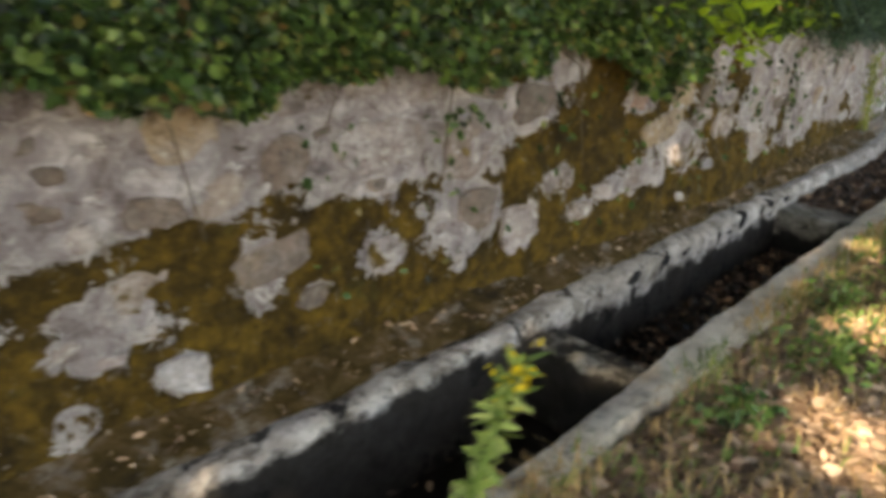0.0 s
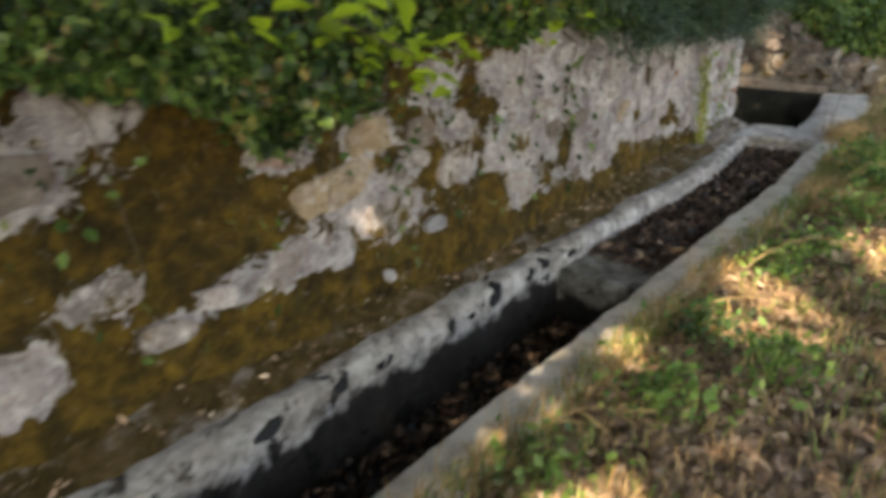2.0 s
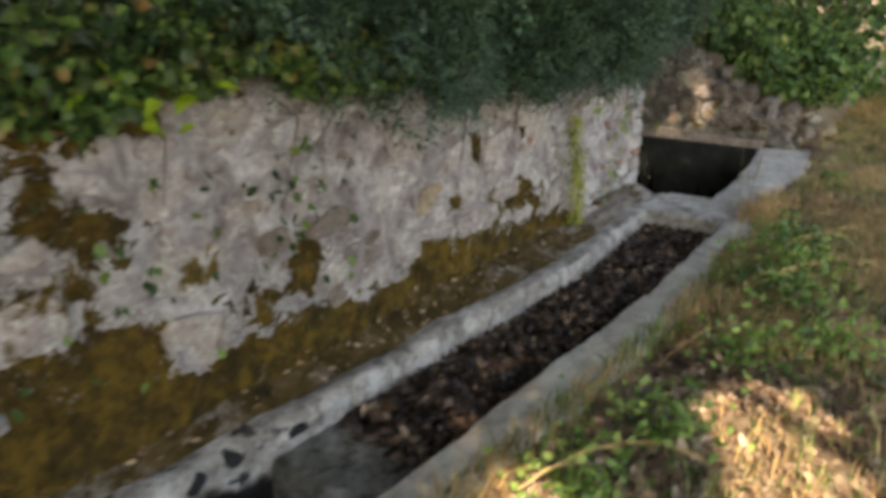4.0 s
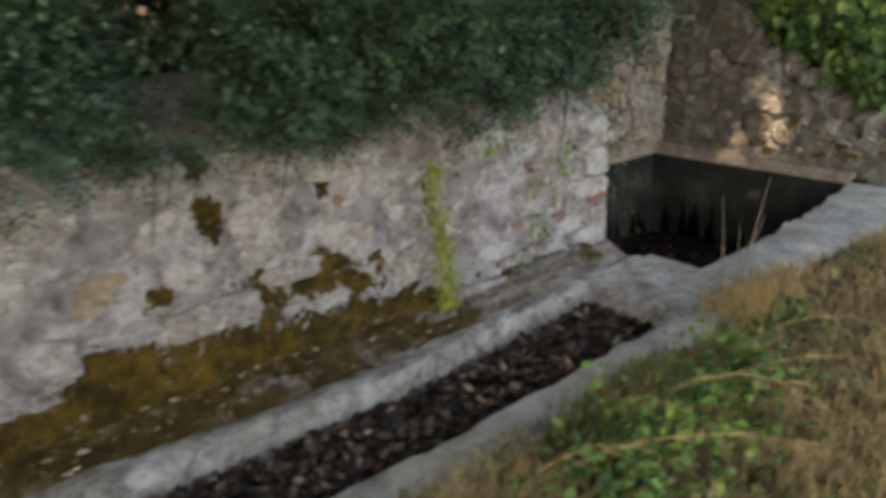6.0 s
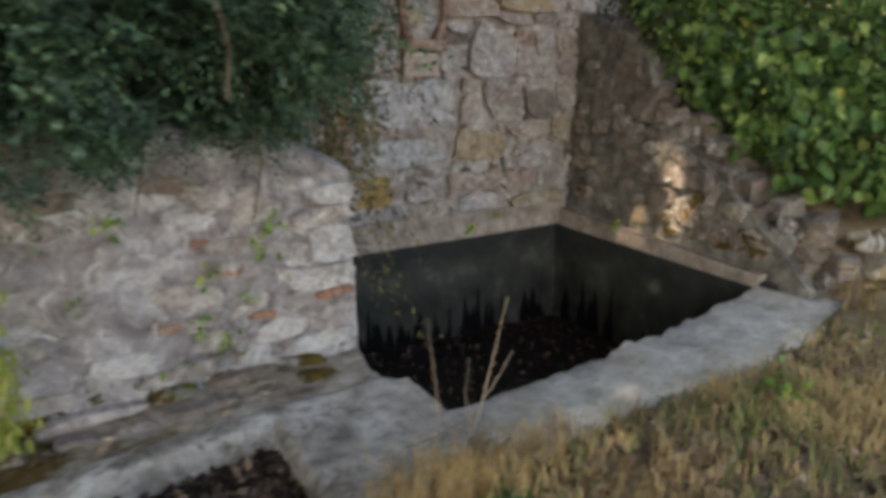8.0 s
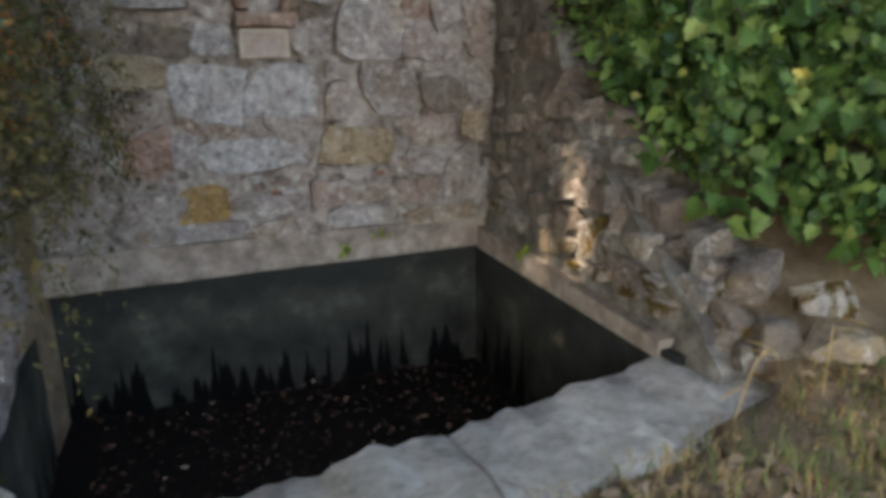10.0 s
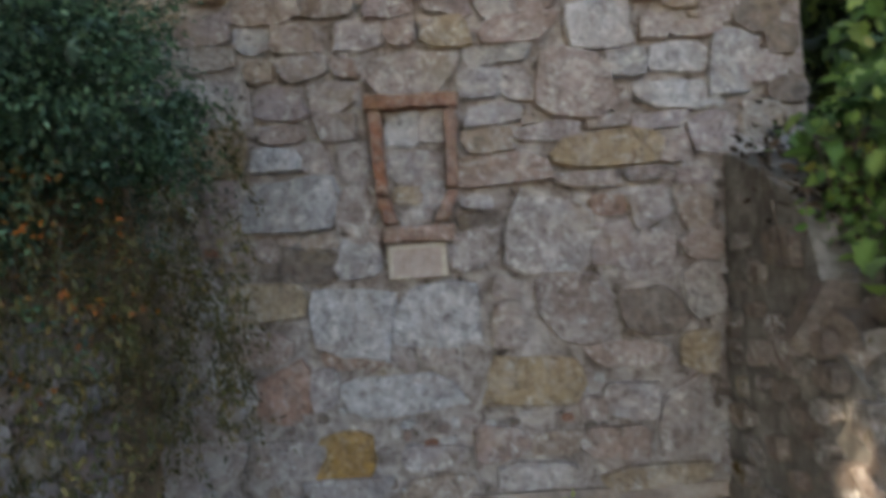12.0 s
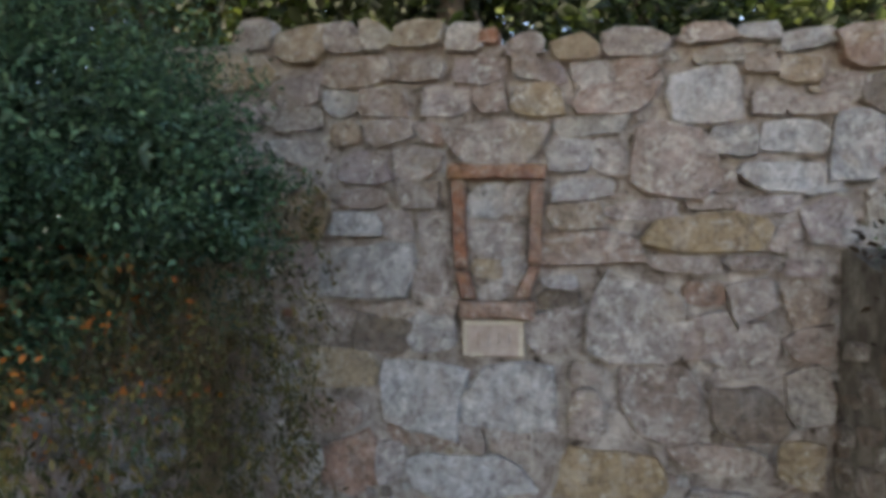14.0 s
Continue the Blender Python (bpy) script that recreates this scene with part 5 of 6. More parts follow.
def weed_plant(x, y, height, count, size, material, label):
    z = bank(x, y)
    count = int(count * 2.2)
    plant = thing("weed", label, "weed", "weeds along the trough", at=(x, y, z))
    p = np.array([x, y, z]) + np.stack([gen.normal(0, 0.55, count) * height, gen.normal(0, 0.55, count) * height, gen.uniform(0.1, 1, count) * height], 1)
    part("foliage", leaves("foliage", p, gen.uniform(size * 0.6, size * 1.3, count), material, gen, 0.6, ways=gen.normal(size=(count, 3)) * 0.7 + np.array([0, 0, 0.15])), plant)["kind"] = "stuff"
    part("stem", join_tubes("stem", [([(x, y, z - 0.02), (x + gen.uniform(-0.4, 0.4) * height, y + gen.uniform(-0.4, 0.4) * height, z + height * 0.9)], [0.004, 0.002]) for k in range(5)], WEED), plant)


for x, off, height, count in ((2.0, -0.25, 0.14, 60), (2.7, -0.35, 0.2, 90), (3.3, -0.15, 0.16, 70), (3.9, -0.3, 0.18, 90), (4.55, -0.2, 0.17, 80), (4.35, -0.55, 0.2, 90), (5.4, -0.25, 0.18, 90), (5.9, -0.35, 0.2, 110), (6.6, -0.4, 0.2, 90),
                              (7.35, -0.4, 0.2, 120), (7.65, -0.36, 0.25, 150), (8.05, -0.35, 0.22, 120), (8.35, -0.25, 0.2, 90), (10.4, -0.25, 0.12, 50), (6.9, -0.7, 0.2, 90), (5.2, -0.9, 0.16, 70), (3.0, -0.8, 0.16, 70), (9.0, -0.15, 0.12, 40)):
    weed_plant(x, KERB_Y(x) + off, height, count, 0.043, WEED if count % 20 else BRAMBLE, "low green broad-leaved weed beside the trough kerb")

# ---- trees ----
# (x, y, z, radius) of sun patches, for which the shading crowns are cut open
GAPS = ((3.1, -1.74, -0.05, 0.15), (3.38, -1.85, -0.05, 0.12), (4.72, -1.66, -0.05, 0.16), (4.95, -1.85, -0.05, 0.17), (5.3, -1.56, -0.05, 0.16), (4.2, -1.42, -0.02, 0.1), (6.2, -2.0, -0.05, 0.26), (5.8, -2.2, -0.05, 0.17), (2.2, -2.0, -0.05, 0.2),
        (3.62, -0.85, 1.18, 0.06), (3.25, -1.02, 1.44, 0.06), (2.92, -1.0, 1.42, 0.08), (11.6, 0.46, 0.2, 0.068), (11.61, 0.5, 0.32, 0.068), (11.62, 0.55, 0.44, 0.068), (11.63, 0.59, 0.57, 0.068), (11.64, 0.64, 0.72, 0.068))


def tree(name, label, root, height, lumps, density, size, material, lean=(0, 0), gaps=()):
    ob = thing(name, label, "tree", at=root)
    root = Vector(root)
    points = [root + Vector((lean[0] * u + 0.12 * math.sin(u * 5 + root.x), lean[1] * u, height * u - 0.2)) for u in (0, 0.15, 0.35, 0.55, 0.75, 1.0)]
    thick = height * 0.022
    tubes = [(points, [thick * 1.5, thick, thick * 0.85, thick * 0.7, thick * 0.45, thick * 0.15])]
    for centre, radii in lumps:
        start = points[2 + len(tubes) % 3]
        end = Vector(centre)
        tubes.append(([start, (start + end) / 2 + Vector((0, 0, 0.25)), end], [thick * 0.45, thick * 0.25, thick * 0.08]))
    part("trunk", join_tubes("trunk", tubes, BARK), ob)
    places, ways = crown_points(lumps, density, gen, False)
    sizes = gen.uniform(size * 0.6, size * 1.3, len(places))
    heads = ways / np.linalg.norm(ways, axis=1)[:, None] * sizes[:, None]
    keep = np.ones(len(places), bool)
    for gx, gy, gz, r in gaps:
        for u in (0.1, 0.5, 0.9):
            rel = places + heads * u - np.array([gx, gy, gz])
            along = rel @ np.array(SUN_FROM)
            keep &= np.linalg.norm(rel - along[:, None] * np.array(SUN_FROM), axis=1) > r
    part("crown", leaves("crown", places[keep], sizes[keep], material, gen, 0.6, ways=ways[keep]), ob)


def shade_lumps(x0, x1, y0, y1, step):
    """Lumps of crown that stand between the sun and a stretch of ground."""
    out = []
    x = x0
    while x < x1:
        y = y0
        while y < y1:
            h = 6.0 + 1.2 * math.sin(x * 1.7 + y * 2.1)
            out.append(((x + SUN_FROM.x / SUN_FROM.z * h, y + SUN_FROM.y / SUN_FROM.z * h, h), (step * 0.75, step * 0.75, step * 0.5)))
            y += step
        x += step
    return out


# Unseen trees, added only to keep the sun off walls and ground.
SHADE = "unseen broad leafy tree added to shade the trough"
tree("tree", SHADE, (-4.5, -7.5, 0), 7, shade_lumps(-5, 2, -0.9, 3.6, 1.8), 420, 0.24, WOODS, gaps=GAPS)
tree("tree", SHADE, (1.5, -7.2, 0), 7, shade_lumps(2, 8, -0.9, 3.6, 1.8), 420, 0.24, WOODS, gaps=GAPS)
# Its three extra lumps block stray sun spots on the north wall.
tree("tree", SHADE, (7.5, -7.0, 0), 7, shade_lumps(8, 15.5, -0.9, 4.8, 1.8) + [((6.8, -1.15, 6.0), (0.8, 0.8, 0.5)), ((8.8, -0.6, 6.0), (0.9, 0.9, 0.5)), ((7.9, -0.9, 6.2), (0.8, 0.8, 0.5))], 480, 0.24, WOODS, gaps=GAPS)
tree("tree", SHADE, (-2.0, -8.5, 0), 7, shade_lumps(-3, 7.5, -3.4, -1.4, 2.0), 120, 0.24, WOODS, gaps=GAPS)
tree("tree", SHADE, (5.0, -8.5, 0), 7, shade_lumps(7.5, 14, -3.4, -1.4, 1.8), 230, 0.24, WOODS, gaps=GAPS)
for k in range(10):
    x = 3.5 + 1.25 * k + gen.uniform(-0.4, 0.4)
    y = 5.0 + (k * 37 % 5) * 1.3
    z = 2.0
    lumps = [((x + gen.uniform(-1.2, 1.2), y + gen.uniform(-1, 1), z + gen.uniform(1.2, 5.5)), (1.3, 1.2, 0.9)) for j in range(6)]
    tree("tree", "dark-trunked tree in the woods behind the wall", (x, y, z), 7.5, lumps, 300, 0.16, SHADED_WOODS, (gen.uniform(-0.6, 0.6), 0))
woods = thing("far_woods", "dark green woodland edge behind the masonry wall", "woods", at=(8, 14, 2), kind="stuff")
count = 26000
p = np.stack([gen.uniform(-12, 24, count), gen.uniform(11, 17, count), 1.6 + gen.uniform(0, 1, count) ** 1.2 * 8.5], 1)
part("foliage", leaves("foliage", p, gen.uniform(0.25, 0.5, count), SHADED_WOODS, gen, 0.6), woods)
hedge = thing("dark_hedge", "dark overgrown hedge closing the bank beside the wall", "hedge", at=(14, 3.5, 1.8))
lumps = [((12.9 + 0.5 * k, 2.6 + 0.3 * (k % 3), 2.2 + 0.5 * (k % 4)), (0.8, 0.7, 0.9)) for k in range(9)]
places, ways = crown_points(lumps, 1500, gen)
part("foliage", leaves("foliage", places, gen.uniform(0.07, 0.14, len(places)), SHADED_WOODS, gen, 0.6, ways=ways), hedge)
for k in range(5):
    part("stem", join_tubes("stem", [([(13 + 0.8 * k, 3.0, 1.6), (13.1 + 0.8 * k, 2.9, 2.6), (13 + 0.8 * k, 2.7, 3.6)], [0.03, 0.02, 0.006])], BARK), hedge)

# ---- masonry pieces ----
COURSES = []
COURSES.append([(9.12, 2.73, 0.17, 0.15), (9.34, 2.65, 0.25, 0.21), (9.56, 2.67, 0.17, 0.13), (9.71, 2.68, 0.12, 0.14), (9.91, 2.69, 0.26, 0.11), (10.11, 2.64, 0.13, 0.12), (10.23, 2.65, 0.10, 0.07), (10.38, 2.61, 0.18, 0.09), (10.59, 2.58, 0.24, 0.10), (10.87, 2.59, 0.29, 0.11), (11.14, 2.61, 0.24, 0.09), (11.35, 2.60, 0.16, 0.08), (11.54, 2.55, 0.22, 0.12), (11.78, 2.50, 0.24, 0.18)])
COURSES.append([(8.95, 2.56, 0.50, 0.16), (9.33, 2.47, 0.23, 0.13), (9.62, 2.53, 0.31, 0.12), (9.92, 2.53, 0.28, 0.12), (10.19, 2.51, 0.25, 0.11), (10.39, 2.50, 0.11, 0.12), (10.50, 2.47, 0.12, 0.10), (10.66, 2.47, 0.18, 0.10), (10.86, 2.47, 0.19, 0.11), (11.13, 2.35, 0.33, 0.23), (11.21, 2.51, 0.20, 0.08), (11.37, 2.46, 0.12, 0.08), (11.52, 2.43, 0.17, 0.11), (11.69, 2.36, 0.17, 0.10)])
COURSES.append([(9.32, 2.32, 0.25, 0.15), (9.55, 2.38, 0.19, 0.16), (9.77, 2.38, 0.25, 0.15), (10.04, 2.38, 0.25, 0.14), (10.24, 2.38, 0.15, 0.13), (10.44, 2.36, 0.23, 0.12), (10.68, 2.24, 0.30, 0.10), (10.76, 2.35, 0.38, 0.11), (11.39, 2.32, 0.17, 0.12), (11.58, 2.28, 0.21, 0.07)])
COURSES.append([(9.38, 2.17, 0.25, 0.12), (9.58, 2.24, 0.13, 0.10), (9.77, 2.24, 0.25, 0.11), (9.97, 2.22, 0.13, 0.11), (10.26, 2.19, 0.42, 0.22), (10.58, 2.11, 0.21, 0.15), (10.75, 2.10, 0.13, 0.16), (10.99, 2.08, 0.33, 0.29), (11.24, 2.14, 0.17, 0.16), (11.49, 2.16, 0.28, 0.15), (11.73, 2.09, 0.19, 0.24)])
COURSES.append([(9.39, 2.05, 0.28, 0.13), (9.66, 2.09, 0.24, 0.17), (9.91, 2.10, 0.26, 0.14), (10.62, 1.97, 0.27, 0.10), (10.59, 1.86, 0.22, 0.11), (10.87, 1.86, 0.31, 0.10), (11.45, 2.00, 0.39, 0.14), (11.20, 1.99, 0.09, 0.13), (11.14, 1.89, 0.22, 0.06), (11.38, 1.88, 0.25, 0.08), (11.60, 1.78, 0.19, 0.24)])
COURSES.append([(9.34, 1.87, 0.23, 0.20), (9.60, 1.83, 0.25, 0.12), (9.67, 1.94, 0.26, 0.09), (9.97, 1.80, 0.16, 0.18), (9.92, 1.96, 0.23, 0.11), (9.81, 1.82, 0.15, 0.14), (10.68, 1.70, 0.41, 0.20), (11.14, 1.76, 0.47, 0.17), (11.44, 1.74, 0.12, 0.13), (11.04, 1.63, 0.31, 0.07), (11.31, 1.63, 0.21, 0.06), (11.51, 1.62, 0.17, 0.06), (11.71, 1.74, 0.20, 0.09)])
COURSES.append([(9.34, 1.63, 0.17, 0.24), (9.66, 1.62, 0.46, 0.25), (10.00, 1.61, 0.19, 0.19), (9.80, 1.45, 0.21, 0.08), (10.00, 1.46, 0.17, 0.09), (10.54, 1.56, 0.15, 0.05), (10.52, 1.49, 0.20, 0.07), (10.82, 1.41, 0.39, 0.34), (11.12, 1.51, 0.17, 0.12), (11.32, 1.51, 0.21, 0.18), (11.52, 1.48, 0.17, 0.21)])
COURSES.append([(9.17, 1.29, 0.30, 0.08), (9.47, 1.40, 0.30, 0.15), (9.75, 1.32, 0.24, 0.18), (9.98, 1.32, 0.22, 0.17), (10.50, 1.34, 0.21, 0.21), (9.53, 1.18, 0.32, 0.24), (11.13, 1.32, 0.21, 0.21), (11.33, 1.31, 0.18, 0.19), (11.52, 1.30, 0.18, 0.14), (9.20, 1.15, 0.28, 0.14)])
COURSES.append([(9.91, 1.07, 0.40, 0.29), (10.34, 1.08, 0.40, 0.27), (10.64, 1.16, 0.16, 0.11), (10.64, 1.00, 0.18, 0.18), (10.93, 1.06, 0.37, 0.33), (11.29, 1.04, 0.27, 0.20), (11.28, 1.18, 0.29, 0.06), (11.52, 1.10, 0.16, 0.23), (9.50, 0.96, 0.38, 0.17), (9.14, 0.97, 0.32, 0.20)])
COURSES.append([(9.92, 0.88, 0.30, 0.07), (10.14, 0.87, 0.11, 0.10), (10.30, 0.87, 0.18, 0.11), (9.57, 0.76, 0.24, 0.22), (9.78, 0.76, 0.14, 0.15), (10.12, 0.70, 0.54, 0.20), (10.68, 0.745, 0.50, 0.29), (11.16, 0.83, 0.43, 0.11), (11.48, 0.83, 0.21, 0.21), (9.25, 0.77, 0.37, 0.15)])
COURSES.append([(10.98, 0.61, 0.13, 0.13), (11.17, 0.62, 0.23, 0.23), (11.40, 0.54, 0.21, 0.35), (10.54, 0.46, 0.28, 0.14), (10.81, 0.45, 0.24, 0.15), (11.11, 0.43, 0.32, 0.12), (10.23, 0.41, 0.32, 0.11), (9.85, 0.45, 0.25, 0.20), (9.55, 0.43, 0.32, 0.19), (9.55, 0.72, 0.18, 0.21), (9.27, 0.70, 0.32, 0.24), (9.18, 0.44, 0.39, 0.24), (9.84, 0.30, 0.42, 0.08), (10.28, 0.29, 0.42, 0.09), (10.70, 0.31, 0.38, 0.11), (11.20, 0.29, 0.58, 0.11)])
TINT = {(9, 6): STONE_OCHRE, (5, 7): STONE_OCHRE, (6, 7): STONE_ROSE, (5, 0): STONE_OCHRE, (9, 5): STONE_PALE, (9, 3): STONE_RED, (0, 6): BRICK, (6, 6): STONE_DARK, (8, 5): STONE_DARK, (7, 2): STONE_DARK, (3, 4): STONE,
        (8, 4): STONE, (8, 0): STONE_PALE, (8, 1): STONE_PALE, (10, 9): STONE_RED, (10, 7): STONE_GOLD, (3, 9): STONE_PALE, (4, 6): STONE_PALE, (5, 1): STONE_PALE, (1, 9): STONE_PALE}
rng = random.Random(4)
for r, course in enumerate(COURSES):
    for s, (x, z, w, h) in enumerate(course):
        depth = rng.uniform(0.018, 0.044) + (0.02 if r == 0 else 0)
        me = stone_mesh("stone", w + 0.016, h + 0.012, depth, rng, TINT.get((r, s), STONE), rng.uniform(5.0, 12.0), 12, 0.16)
        part("stone", me, wall_north, "", pose(x, BACK_Y + 0.01, z, rng.uniform(-4, 4), rng.uniform(-4, 4), rng.uniform(-5, 5)))
# smaller stones fill the wall where the shrub hides it
for k in range(54):
    z = 0.32 + 0.17 * (k // 4)
    x = 8.42 + 0.22 * (k % 4) + rng.uniform(-0.03, 0.03)
    part("stone", stone_mesh("stone", rng.uniform(0.16, 0.22), rng.uniform(0.11, 0.16), 0.03, rng, STONE, 6), wall_north, "", pose(x, BACK_Y + 0.01, min(z, 2.55), 0, rng.uniform(-5, 5), 0))
for k in range(13):
    part("stone", stone_mesh("stone", rng.uniform(0.14, 0.24), rng.uniform(0.12, 0.2), 0.035, rng, rng.choice((STONE, STONE_PALE, STONE_DARK)), 6), wall_north, "", pose(11.95 - 0.11 * (k % 2), BACK_Y + 0.01, 1.05 + 0.115 * k, rng.uniform(-4, 4), rng.uniform(-5, 5), 0))
# chinking stones in the joints
taken = [(x, z, w, h) for course in COURSES for x, z, w, h in course]
made = 0
for k in range(4000):
    x, z = rng.uniform(9.15, 11.95), rng.uniform(0.27, 2.52)
    if made >= 190 or (10.03 < x < 10.49 and 1.2 < z < 2.1):
        continue
    w, h = rng.uniform(0.035, 0.10), rng.uniform(0.03, 0.06)
    if all(abs(x - a) > (w + c) / 2 - 0.012 or abs(z - b) > (h + d) / 2 - 0.008 for a, b, c, d in taken):
        taken.append((x, z, w, h))
        made += 1
        part("stone", stone_mesh("stone", w, h, 0.02, rng, rng.choice((STONE, STONE, STONE_DARK, STONE_PALE, BRICK if k % 5 == 0 else STONE)), 3, 8), wall_north, "", pose(x, BACK_Y + 0.012, z, 0, rng.uniform(-12, 12), 0))

# retaining wall: larger stones that show through the plaster, fewer towards the corner
rng = random.Random(21)
laid = []
FACES = ((3.52, 0.66, 0.50, 0.22, STONE_OCHRE), (3.8, 0.46, 0.31, 0.2, STONE_VIOLET), (3.30, 0.89, 0.24, 0.17, STONE_RED), (3.75, 0.83, 0.26, 0.18, STONE_OCHRE), (4.05, 0.81, 0.18, 0.14, STONE_DARK), (4.19, 1.0, 0.26, 0.23, STONE_VIOLET),
         (4.13, 0.36, 0.15, 0.11, STONE_BLUE), (1.44, 0.87, 0.42, 0.24, STONE_VIOLET), (1.88, 0.82, 0.27, 0.26, STONE_VIOLET), (1.92, 0.48, 0.28, 0.22, STONE_DARK), (1.41, 0.4, 0.18, 0.15, STONE_VIOLET), (2.54, 0.52, 0.26, 0.19, STONE_MOSSY),
         (2.34, 0.92, 0.36, 0.22, STONE_DARK), (4.86, 0.61, 0.5, 0.2, STONE_VIOLET), (4.85, 0.35, 0.3, 0.19, STONE_VIOLET), (6.19, 0.59, 0.23, 0.17, STONE_OCHRE), (6.54, 0.39, 0.4, 0.15, STONE_ROSE), (7.83, 0.8, 0.22, 0.1, STONE_MOSSY), (1.8, 0.25, 0.08, 0.06, STONE_PALE), (0.5, 0.2, 0.2, 0.13, STONE_PALE), (0.6, 1.04, 0.28, 0.19, STONE_OCHRE), (3.79, 0.18, 0.07, 0.06, STONE_PALE))


def on_face(x, z, w, h, depth, material, square, spin=0.0):
    slope = math.degrees(math.atan2(WALL_Y(x + 0.1) - WALL_Y(x - 0.1), 0.2))
    part("stone", stone_mesh("stone", w, h, depth, rng, material, square, 14, 0.2), retaining_wall, "", pose(x, wall_face(x, z) + 0.004, z, 2, spin, slope))


for x, z, w, h, material in FACES:
    laid.append((x, z, w, h))
    on_face(x, z, w, h, 0.02, material, 4.0, rng.uniform(-8, 8))
for k in range(9000):
    if len(laid) > 170:
        break
    x = rng.uniform(-0.6, 7.8)
    z = rng.uniform(0.2, 1.15)
    if x > 5.8 and (rng.random() < 0.55 or z < 0.28 or (abs(x - 6.95) < 0.5 and z < 0.5)):
        continue
    w = rng.uniform(0.2, 0.36) if k < 900 else rng.uniform(0.08, 0.24)
    h = w * rng.uniform(0.45, 0.8)
    if moss_share(x, z) > 0.2 or z - h / 2 < 0.08 or any(abs(x - a) < (w + c) / 2 + 0.01 and abs(z - b) < (h + d) / 2 + 0.01 for a, b, c, d in laid):
        continue
    laid.append((x, z, w, h))
    on_face(x, z, w, h, rng.uniform(0.006, 0.02), rng.choice((STONE_VIOLET, STONE_VIOLET, STONE_ROSE, STONE_DARK)) if x < 5.8 else STONE_ROSE, rng.uniform(3, 5), rng.uniform(-15, 15))
# thin courses near the corner
for r in range(8):
    z = 0.17 + 0.095 * r
    x = 6.3 + 0.8 * rng.random()
    while x < 8.75:
        w = rng.uniform(0.16, 0.36)
        if rng.random() < (0.8 if x > 8.1 else 0.25) and z < WALL_TOP(x) - 0.12 and (x > 7.5 or z > 0.42):
            on_face(x + w / 2, z + rng.uniform(-0.012, 0.012), w * 0.98, rng.uniform(0.075, 0.10), rng.uniform(0.010, 0.017), rng.choice((STONE_PALE, STONE_ROSE, STONE_ROSE, STONE_ROSE, BRICK if w < 0.2 and rng.random() < 0.3 else STONE_ROSE)), 5.0, rng.uniform(-3, 3))
        x += w + 0.02
for x, z, w, h in ((4.29, -0.05, 0.1, 0.1), (4.34, -0.03, 0.06, 0.08), (4.62, -0.04, 0.08, 0.06), (4.78, -0.03, 0.07, 0.05), (3.95, -0.06, 0.06, 0.05), (3.5, -0.05, 0.12, 0.07), (3.25, -0.04, 0.09, 0.06), (2.9, -0.06, 0.15, 0.08), (5.05, -0.05, 0.1, 0.06), (4.12, -0.08, 0.05, 0.04)):
    part("lichen_crust", stone_mesh("lichen_crust", w, h, 0.014, rng, CRUST, 2.2, 10, 0.25), trough, "black crust spot", pose(x, INNER_Y(x) + 0.0, z, 0, rng.uniform(-30, 30), 3))
for r in range(2):
    x = 7.5 + 0.3 * r
    while x < 9.0:
        w = rng.uniform(0.14, 0.34)
        if x + w < 9.1:
            part("plinth_stone", stone_mesh("plinth_stone", w, rng.uniform(0.045, 0.06), 0.012, rng, rng.choice((STONE, STONE_DARK, STONE_RUBBLE)), 8, 10, 0.25), trough, "", pose(x + w / 2, WALL_Y(x + w / 2) - 0.085 + 0.055 * r, 0.035 + 0.06 * r, 0, rng.uniform(-3, 3), 7))
        x += w + rng.uniform(0.01, 0.06)
for x, z, w, h, material in ((8.72, 0.115, 0.34, 0.05, STONE_PALE), (8.3, 0.10, 0.2, 0.04, STONE_PALE), (8.52, 0.53, 0.09, 0.035, BRICK), (8.4, 0.66, 0.07, 0.04, BRICK), (8.25, 0.36, 0.08, 0.03, BRICK), (8.62, 0.33, 0.12, 0.03, BRICK), (7.2, 0.72, 0.06, 0.04, BRICK), (8.3, 0.88, 0.24, 0.09, STONE_DARK), (7.9, 0.86, 0.2, 0.08, STONE_DARK)):
    on_face(x, z, w, h, 0.02, material, 6.0, rng.uniform(-4, 4))
# squared blocks at the corner
for z, w, h, material in ((0.16, 0.30, 0.08, STONE_PALE), (0.26, 0.24, 0.11, STONE_ROSE), (0.365, 0.2, 0.035, BRICK), (0.44, 0.3, 0.1, STONE_ROSE), (0.575, 0.22, 0.17, STONE_PALE), (0.70, 0.28, 0.08, STONE_ROSE), (0.79, 0.2, 0.09, STONE_PALE)):
    part("stone", stone_mesh("stone", w, h, 0.03, rng, material, 6), retaining_wall, "", pose(9.045 - w / 2, WALL_Y(9.04 - w / 2) + 0.02, z, 0, rng.uniform(-2, 2), 6))
    part("stone", stone_mesh("stone", 0.26, h, 0.02, rng, material, 6), retaining_wall, "", pose(9.03, WALL_Y(9.04) + 0.16, z, 0, 0, 90))

# wing wall: rough stones and a tumble of rubble at its low end
rng = random.Random(8)
laid = []
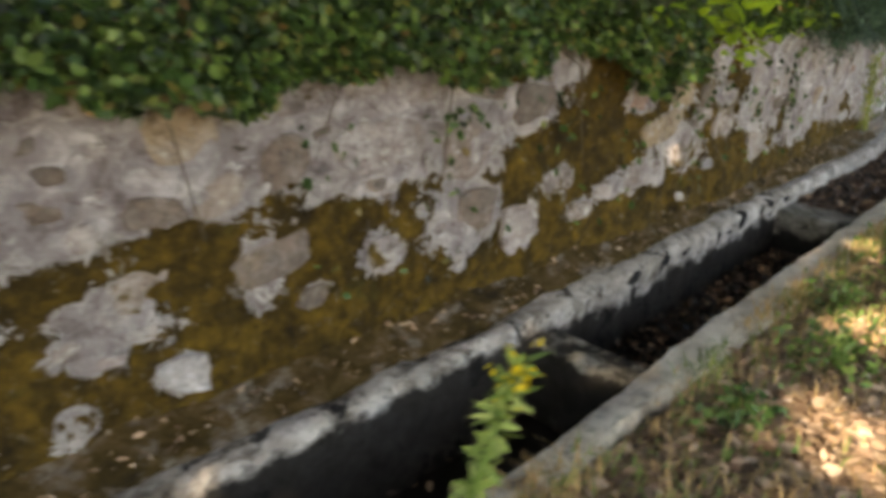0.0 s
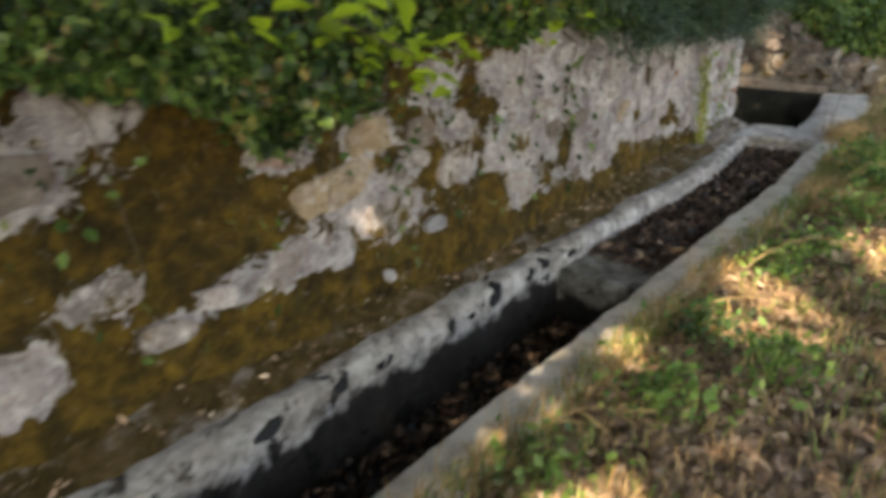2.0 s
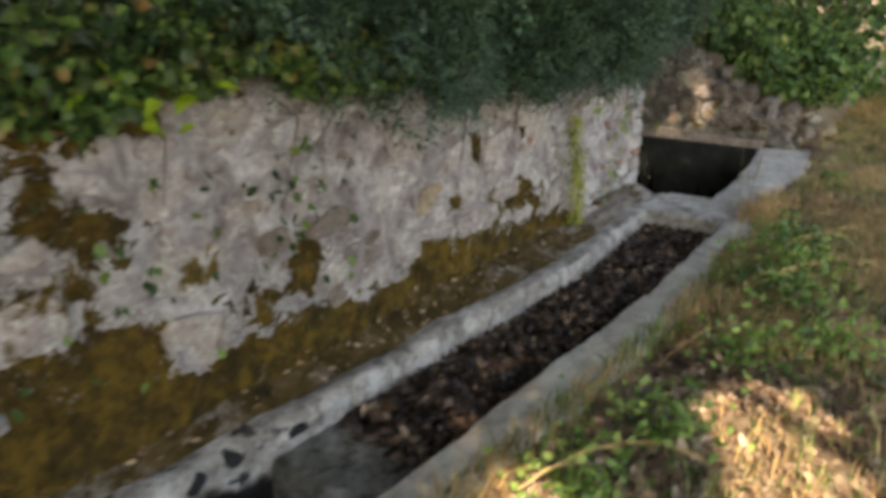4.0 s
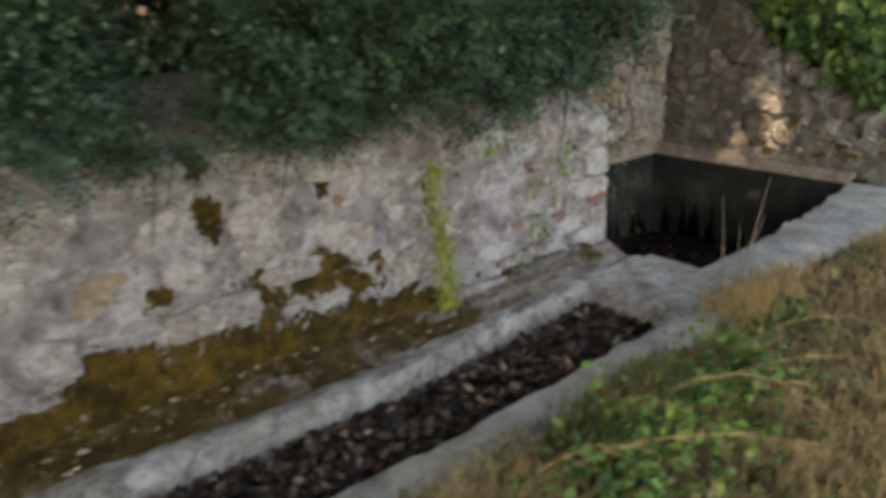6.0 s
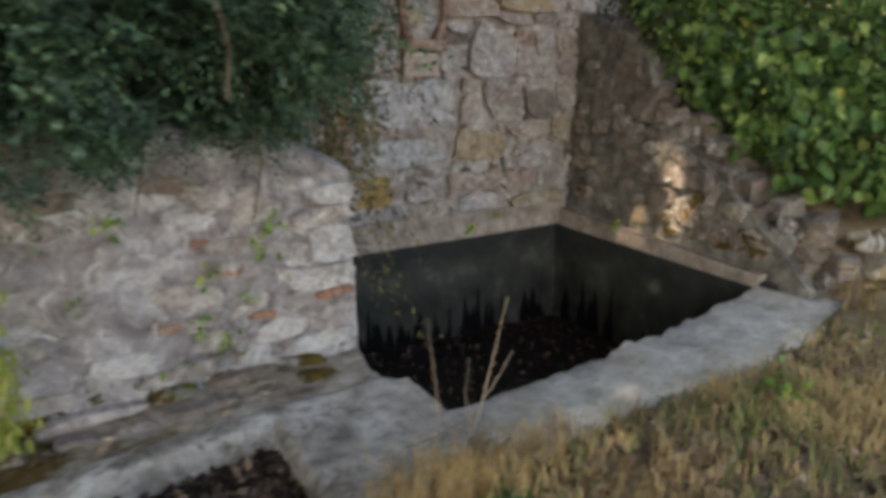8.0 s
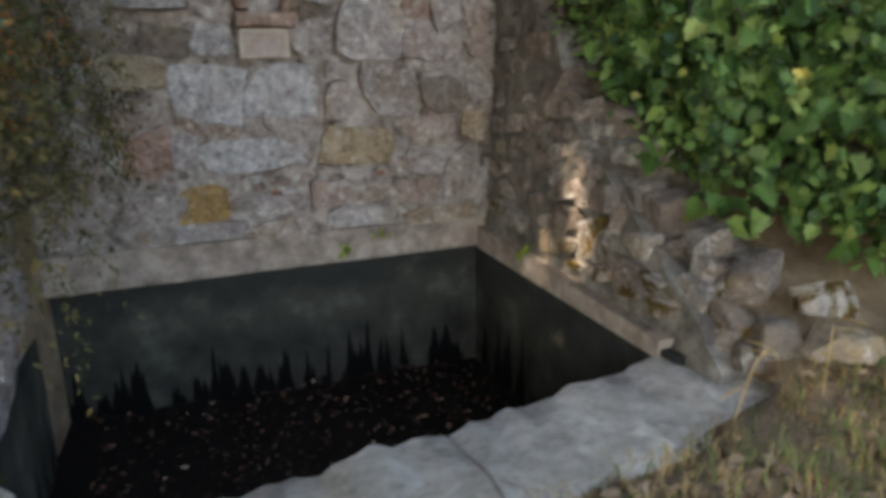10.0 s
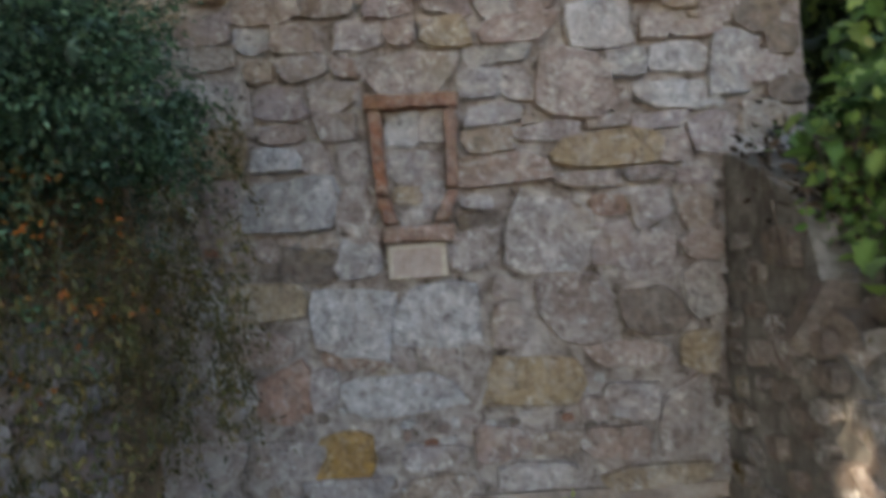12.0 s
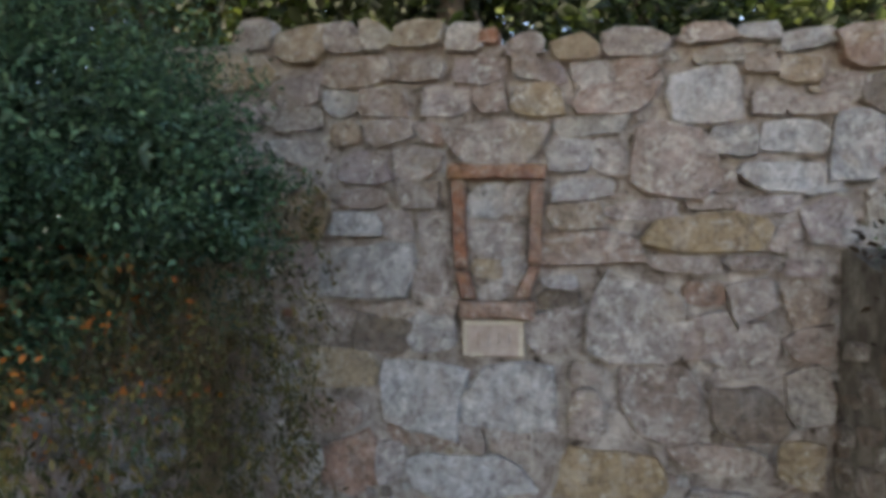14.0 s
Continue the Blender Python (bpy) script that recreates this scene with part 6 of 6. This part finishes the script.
for k in range(3000):
    if len(laid) > 120:
        break
    y = rng.uniform(-0.5, 1.5)
    w = rng.uniform(0.10, 0.28) * (1.15 if y < 0.7 else 0.75)
    h = w * rng.uniform(0.5, 0.95)
    z = rng.uniform(0.16 + h / 2, 1.3)
    if y > 0.75 and rng.random() < 0.93:
        continue
    if z + h / 2 > EAST_TOP(y) + 0.02 or any(abs(y - a) < (w + c) / 2 - 0.01 and abs(z - b) < (h + d) / 2 - 0.01 for a, b, c, d in laid):
        continue
    laid.append((y, z, w, h))
    depth = rng.uniform(0.05, 0.11) if y < 0.65 else rng.uniform(0.02, 0.04)
    part("stone", stone_mesh("stone", w, h, depth, rng, rng.choice((STONE_RUBBLE, STONE_RUBBLE, STONE_DARK, STONE_MOSSY)), 6.0, 10, 0.2), wall_east, "", pose(EAST_X + (0.02 if y < 0.65 else -0.012) + 0.06 * z, y, z, 0, rng.uniform(-8, 8), -90 + rng.uniform(-6, 6)))


def rock_mesh(size, rng, material):
    bm = bmesh.new()
    bmesh.ops.create_icosphere(bm, subdivisions=3, radius=0.6)
    shift = Vector((rng.uniform(0, 50), rng.uniform(0, 50), 0))
    cuts = [(Vector(w) + Vector((rng.gauss(0, 0.22), rng.gauss(0, 0.22), rng.gauss(0, 0.22)))).normalized() for w in ((1, 0, 0), (-1, 0, 0), (0, 1, 0), (0, -1, 0), (0, 0, 1), (0, 0, -1), (0.6, 0.6, 0.5), (-0.6, 0.5, 0.6))]
    for v in bm.verts:
        p = v.co.copy()
        for way in cuts:
            over = p.dot(way) - 0.29
            if over > 0:
                p -= way * over
        p *= 1 + 0.10 * noise.noise(p * 4 + shift)
        v.co = Vector((p.x * size[0], p.y * size[1], p.z * size[2]))
    me = bpy.data.meshes.new("rock")
    bm.to_mesh(me)
    bm.free()
    me.materials.append(material)
    me.set_sharp_from_angle(angle=radians(24))
    return me


for x, y, z, sx, sy, sz, material in ((11.78, 0.28, 0.76, 0.30, 0.30, 0.22, STONE_RUBBLE), (11.75, 0.02, 0.56, 0.28, 0.32, 0.2, STONE_DARK), (11.74, -0.22, 0.46, 0.24, 0.24, 0.18, STONE_RUBBLE), (11.8, -0.42, 0.36, 0.26, 0.24, 0.18, STONE_MOSSY), (11.74, -0.62, 0.2, 0.2, 0.2, 0.14, STONE_DARK), (11.88, -0.78, 0.2, 0.24, 0.2, 0.14, STONE_OCHRE),
                                      (11.95, -0.6, 0.3, 0.24, 0.2, 0.16, STONE_MOSSY), (11.7, -0.45, 0.14, 0.22, 0.24, 0.18, STONE_MOSSY), (11.8, 0.52, 0.9, 0.3, 0.28, 0.24, STONE_DARK), (11.68, 0.82, 1.05, 0.26, 0.26, 0.26, STONE_DARK), (11.68, 0.16, 0.5, 0.2, 0.2, 0.18, STONE_MOSSY), (11.66, -0.3, 0.26, 0.2, 0.2, 0.16, STONE_RUBBLE)):
    ob = new("rubble_stone", rock_mesh((sx * 1.2, sy * 1.2, sz * 1.2), rng, material))
    ob.matrix_basis = pose(x, y, z, rng.uniform(-12, 12), rng.uniform(-12, 12), rng.uniform(0, 360))
    tagged(ob, "rough weathered rubble stone tumbled on the wing wall", "stone", "tumbled rubble stones")
for k in range(36):
    y = rng.uniform(-0.6, 0.85)
    x = rng.uniform(EAST_X + 0.1, EAST_X + 0.42)
    size = rng.uniform(0.10, 0.24)
    ob = new("rubble_stone", rock_mesh((size * 1.3, size * 1.2, size * 0.9), rng, rng.choice((STONE_RUBBLE, STONE_RUBBLE, STONE_DARK))))
    ob.matrix_basis = pose(x, y, EAST_TOP(y) + size * 0.12, rng.uniform(-15, 15), rng.uniform(-15, 15), rng.uniform(0, 360))
    tagged(ob, "rough weathered rubble stone tumbled on the wing wall", "stone", "tumbled rubble stones")
# broken stones along the corner between plinth and basin
for x, y, z, sx, sy, sz in ((9.0, -0.1, -0.04, 0.22, 0.2, 0.16), (9.02, -0.25, -0.05, 0.2, 0.22, 0.15), (9.06, -0.40, -0.06, 0.22, 0.2, 0.15), (9.1, -0.53, -0.07, 0.22, 0.2, 0.14), (9.16, -0.63, -0.08, 0.2, 0.16, 0.14)):
    part("corner_stone", rock_mesh((sx * 1.2, sy * 1.2, sz * 1.2), rng, STONE_RUBBLE if sy < 0.21 else STONE), basin, "", pose(x, y, z, rng.uniform(-8, 8), rng.uniform(-8, 8), rng.uniform(0, 360)))
# a few courses on the side wall of the recess
for k in range(48):
    y = 0.42 + 0.24 * (k % 5) + rng.uniform(-0.04, 0.04)
    z = 0.12 + 0.125 * (k // 5)
    if z < 1.1:
        part("stone", stone_mesh("stone", rng.uniform(0.16, 0.24), rng.uniform(0.09, 0.13), 0.03, rng, STONE, 5), wall_west, "", pose(WEST_SIDE(y) + 0.01, y, z, 0, rng.uniform(-4, 4), 90))
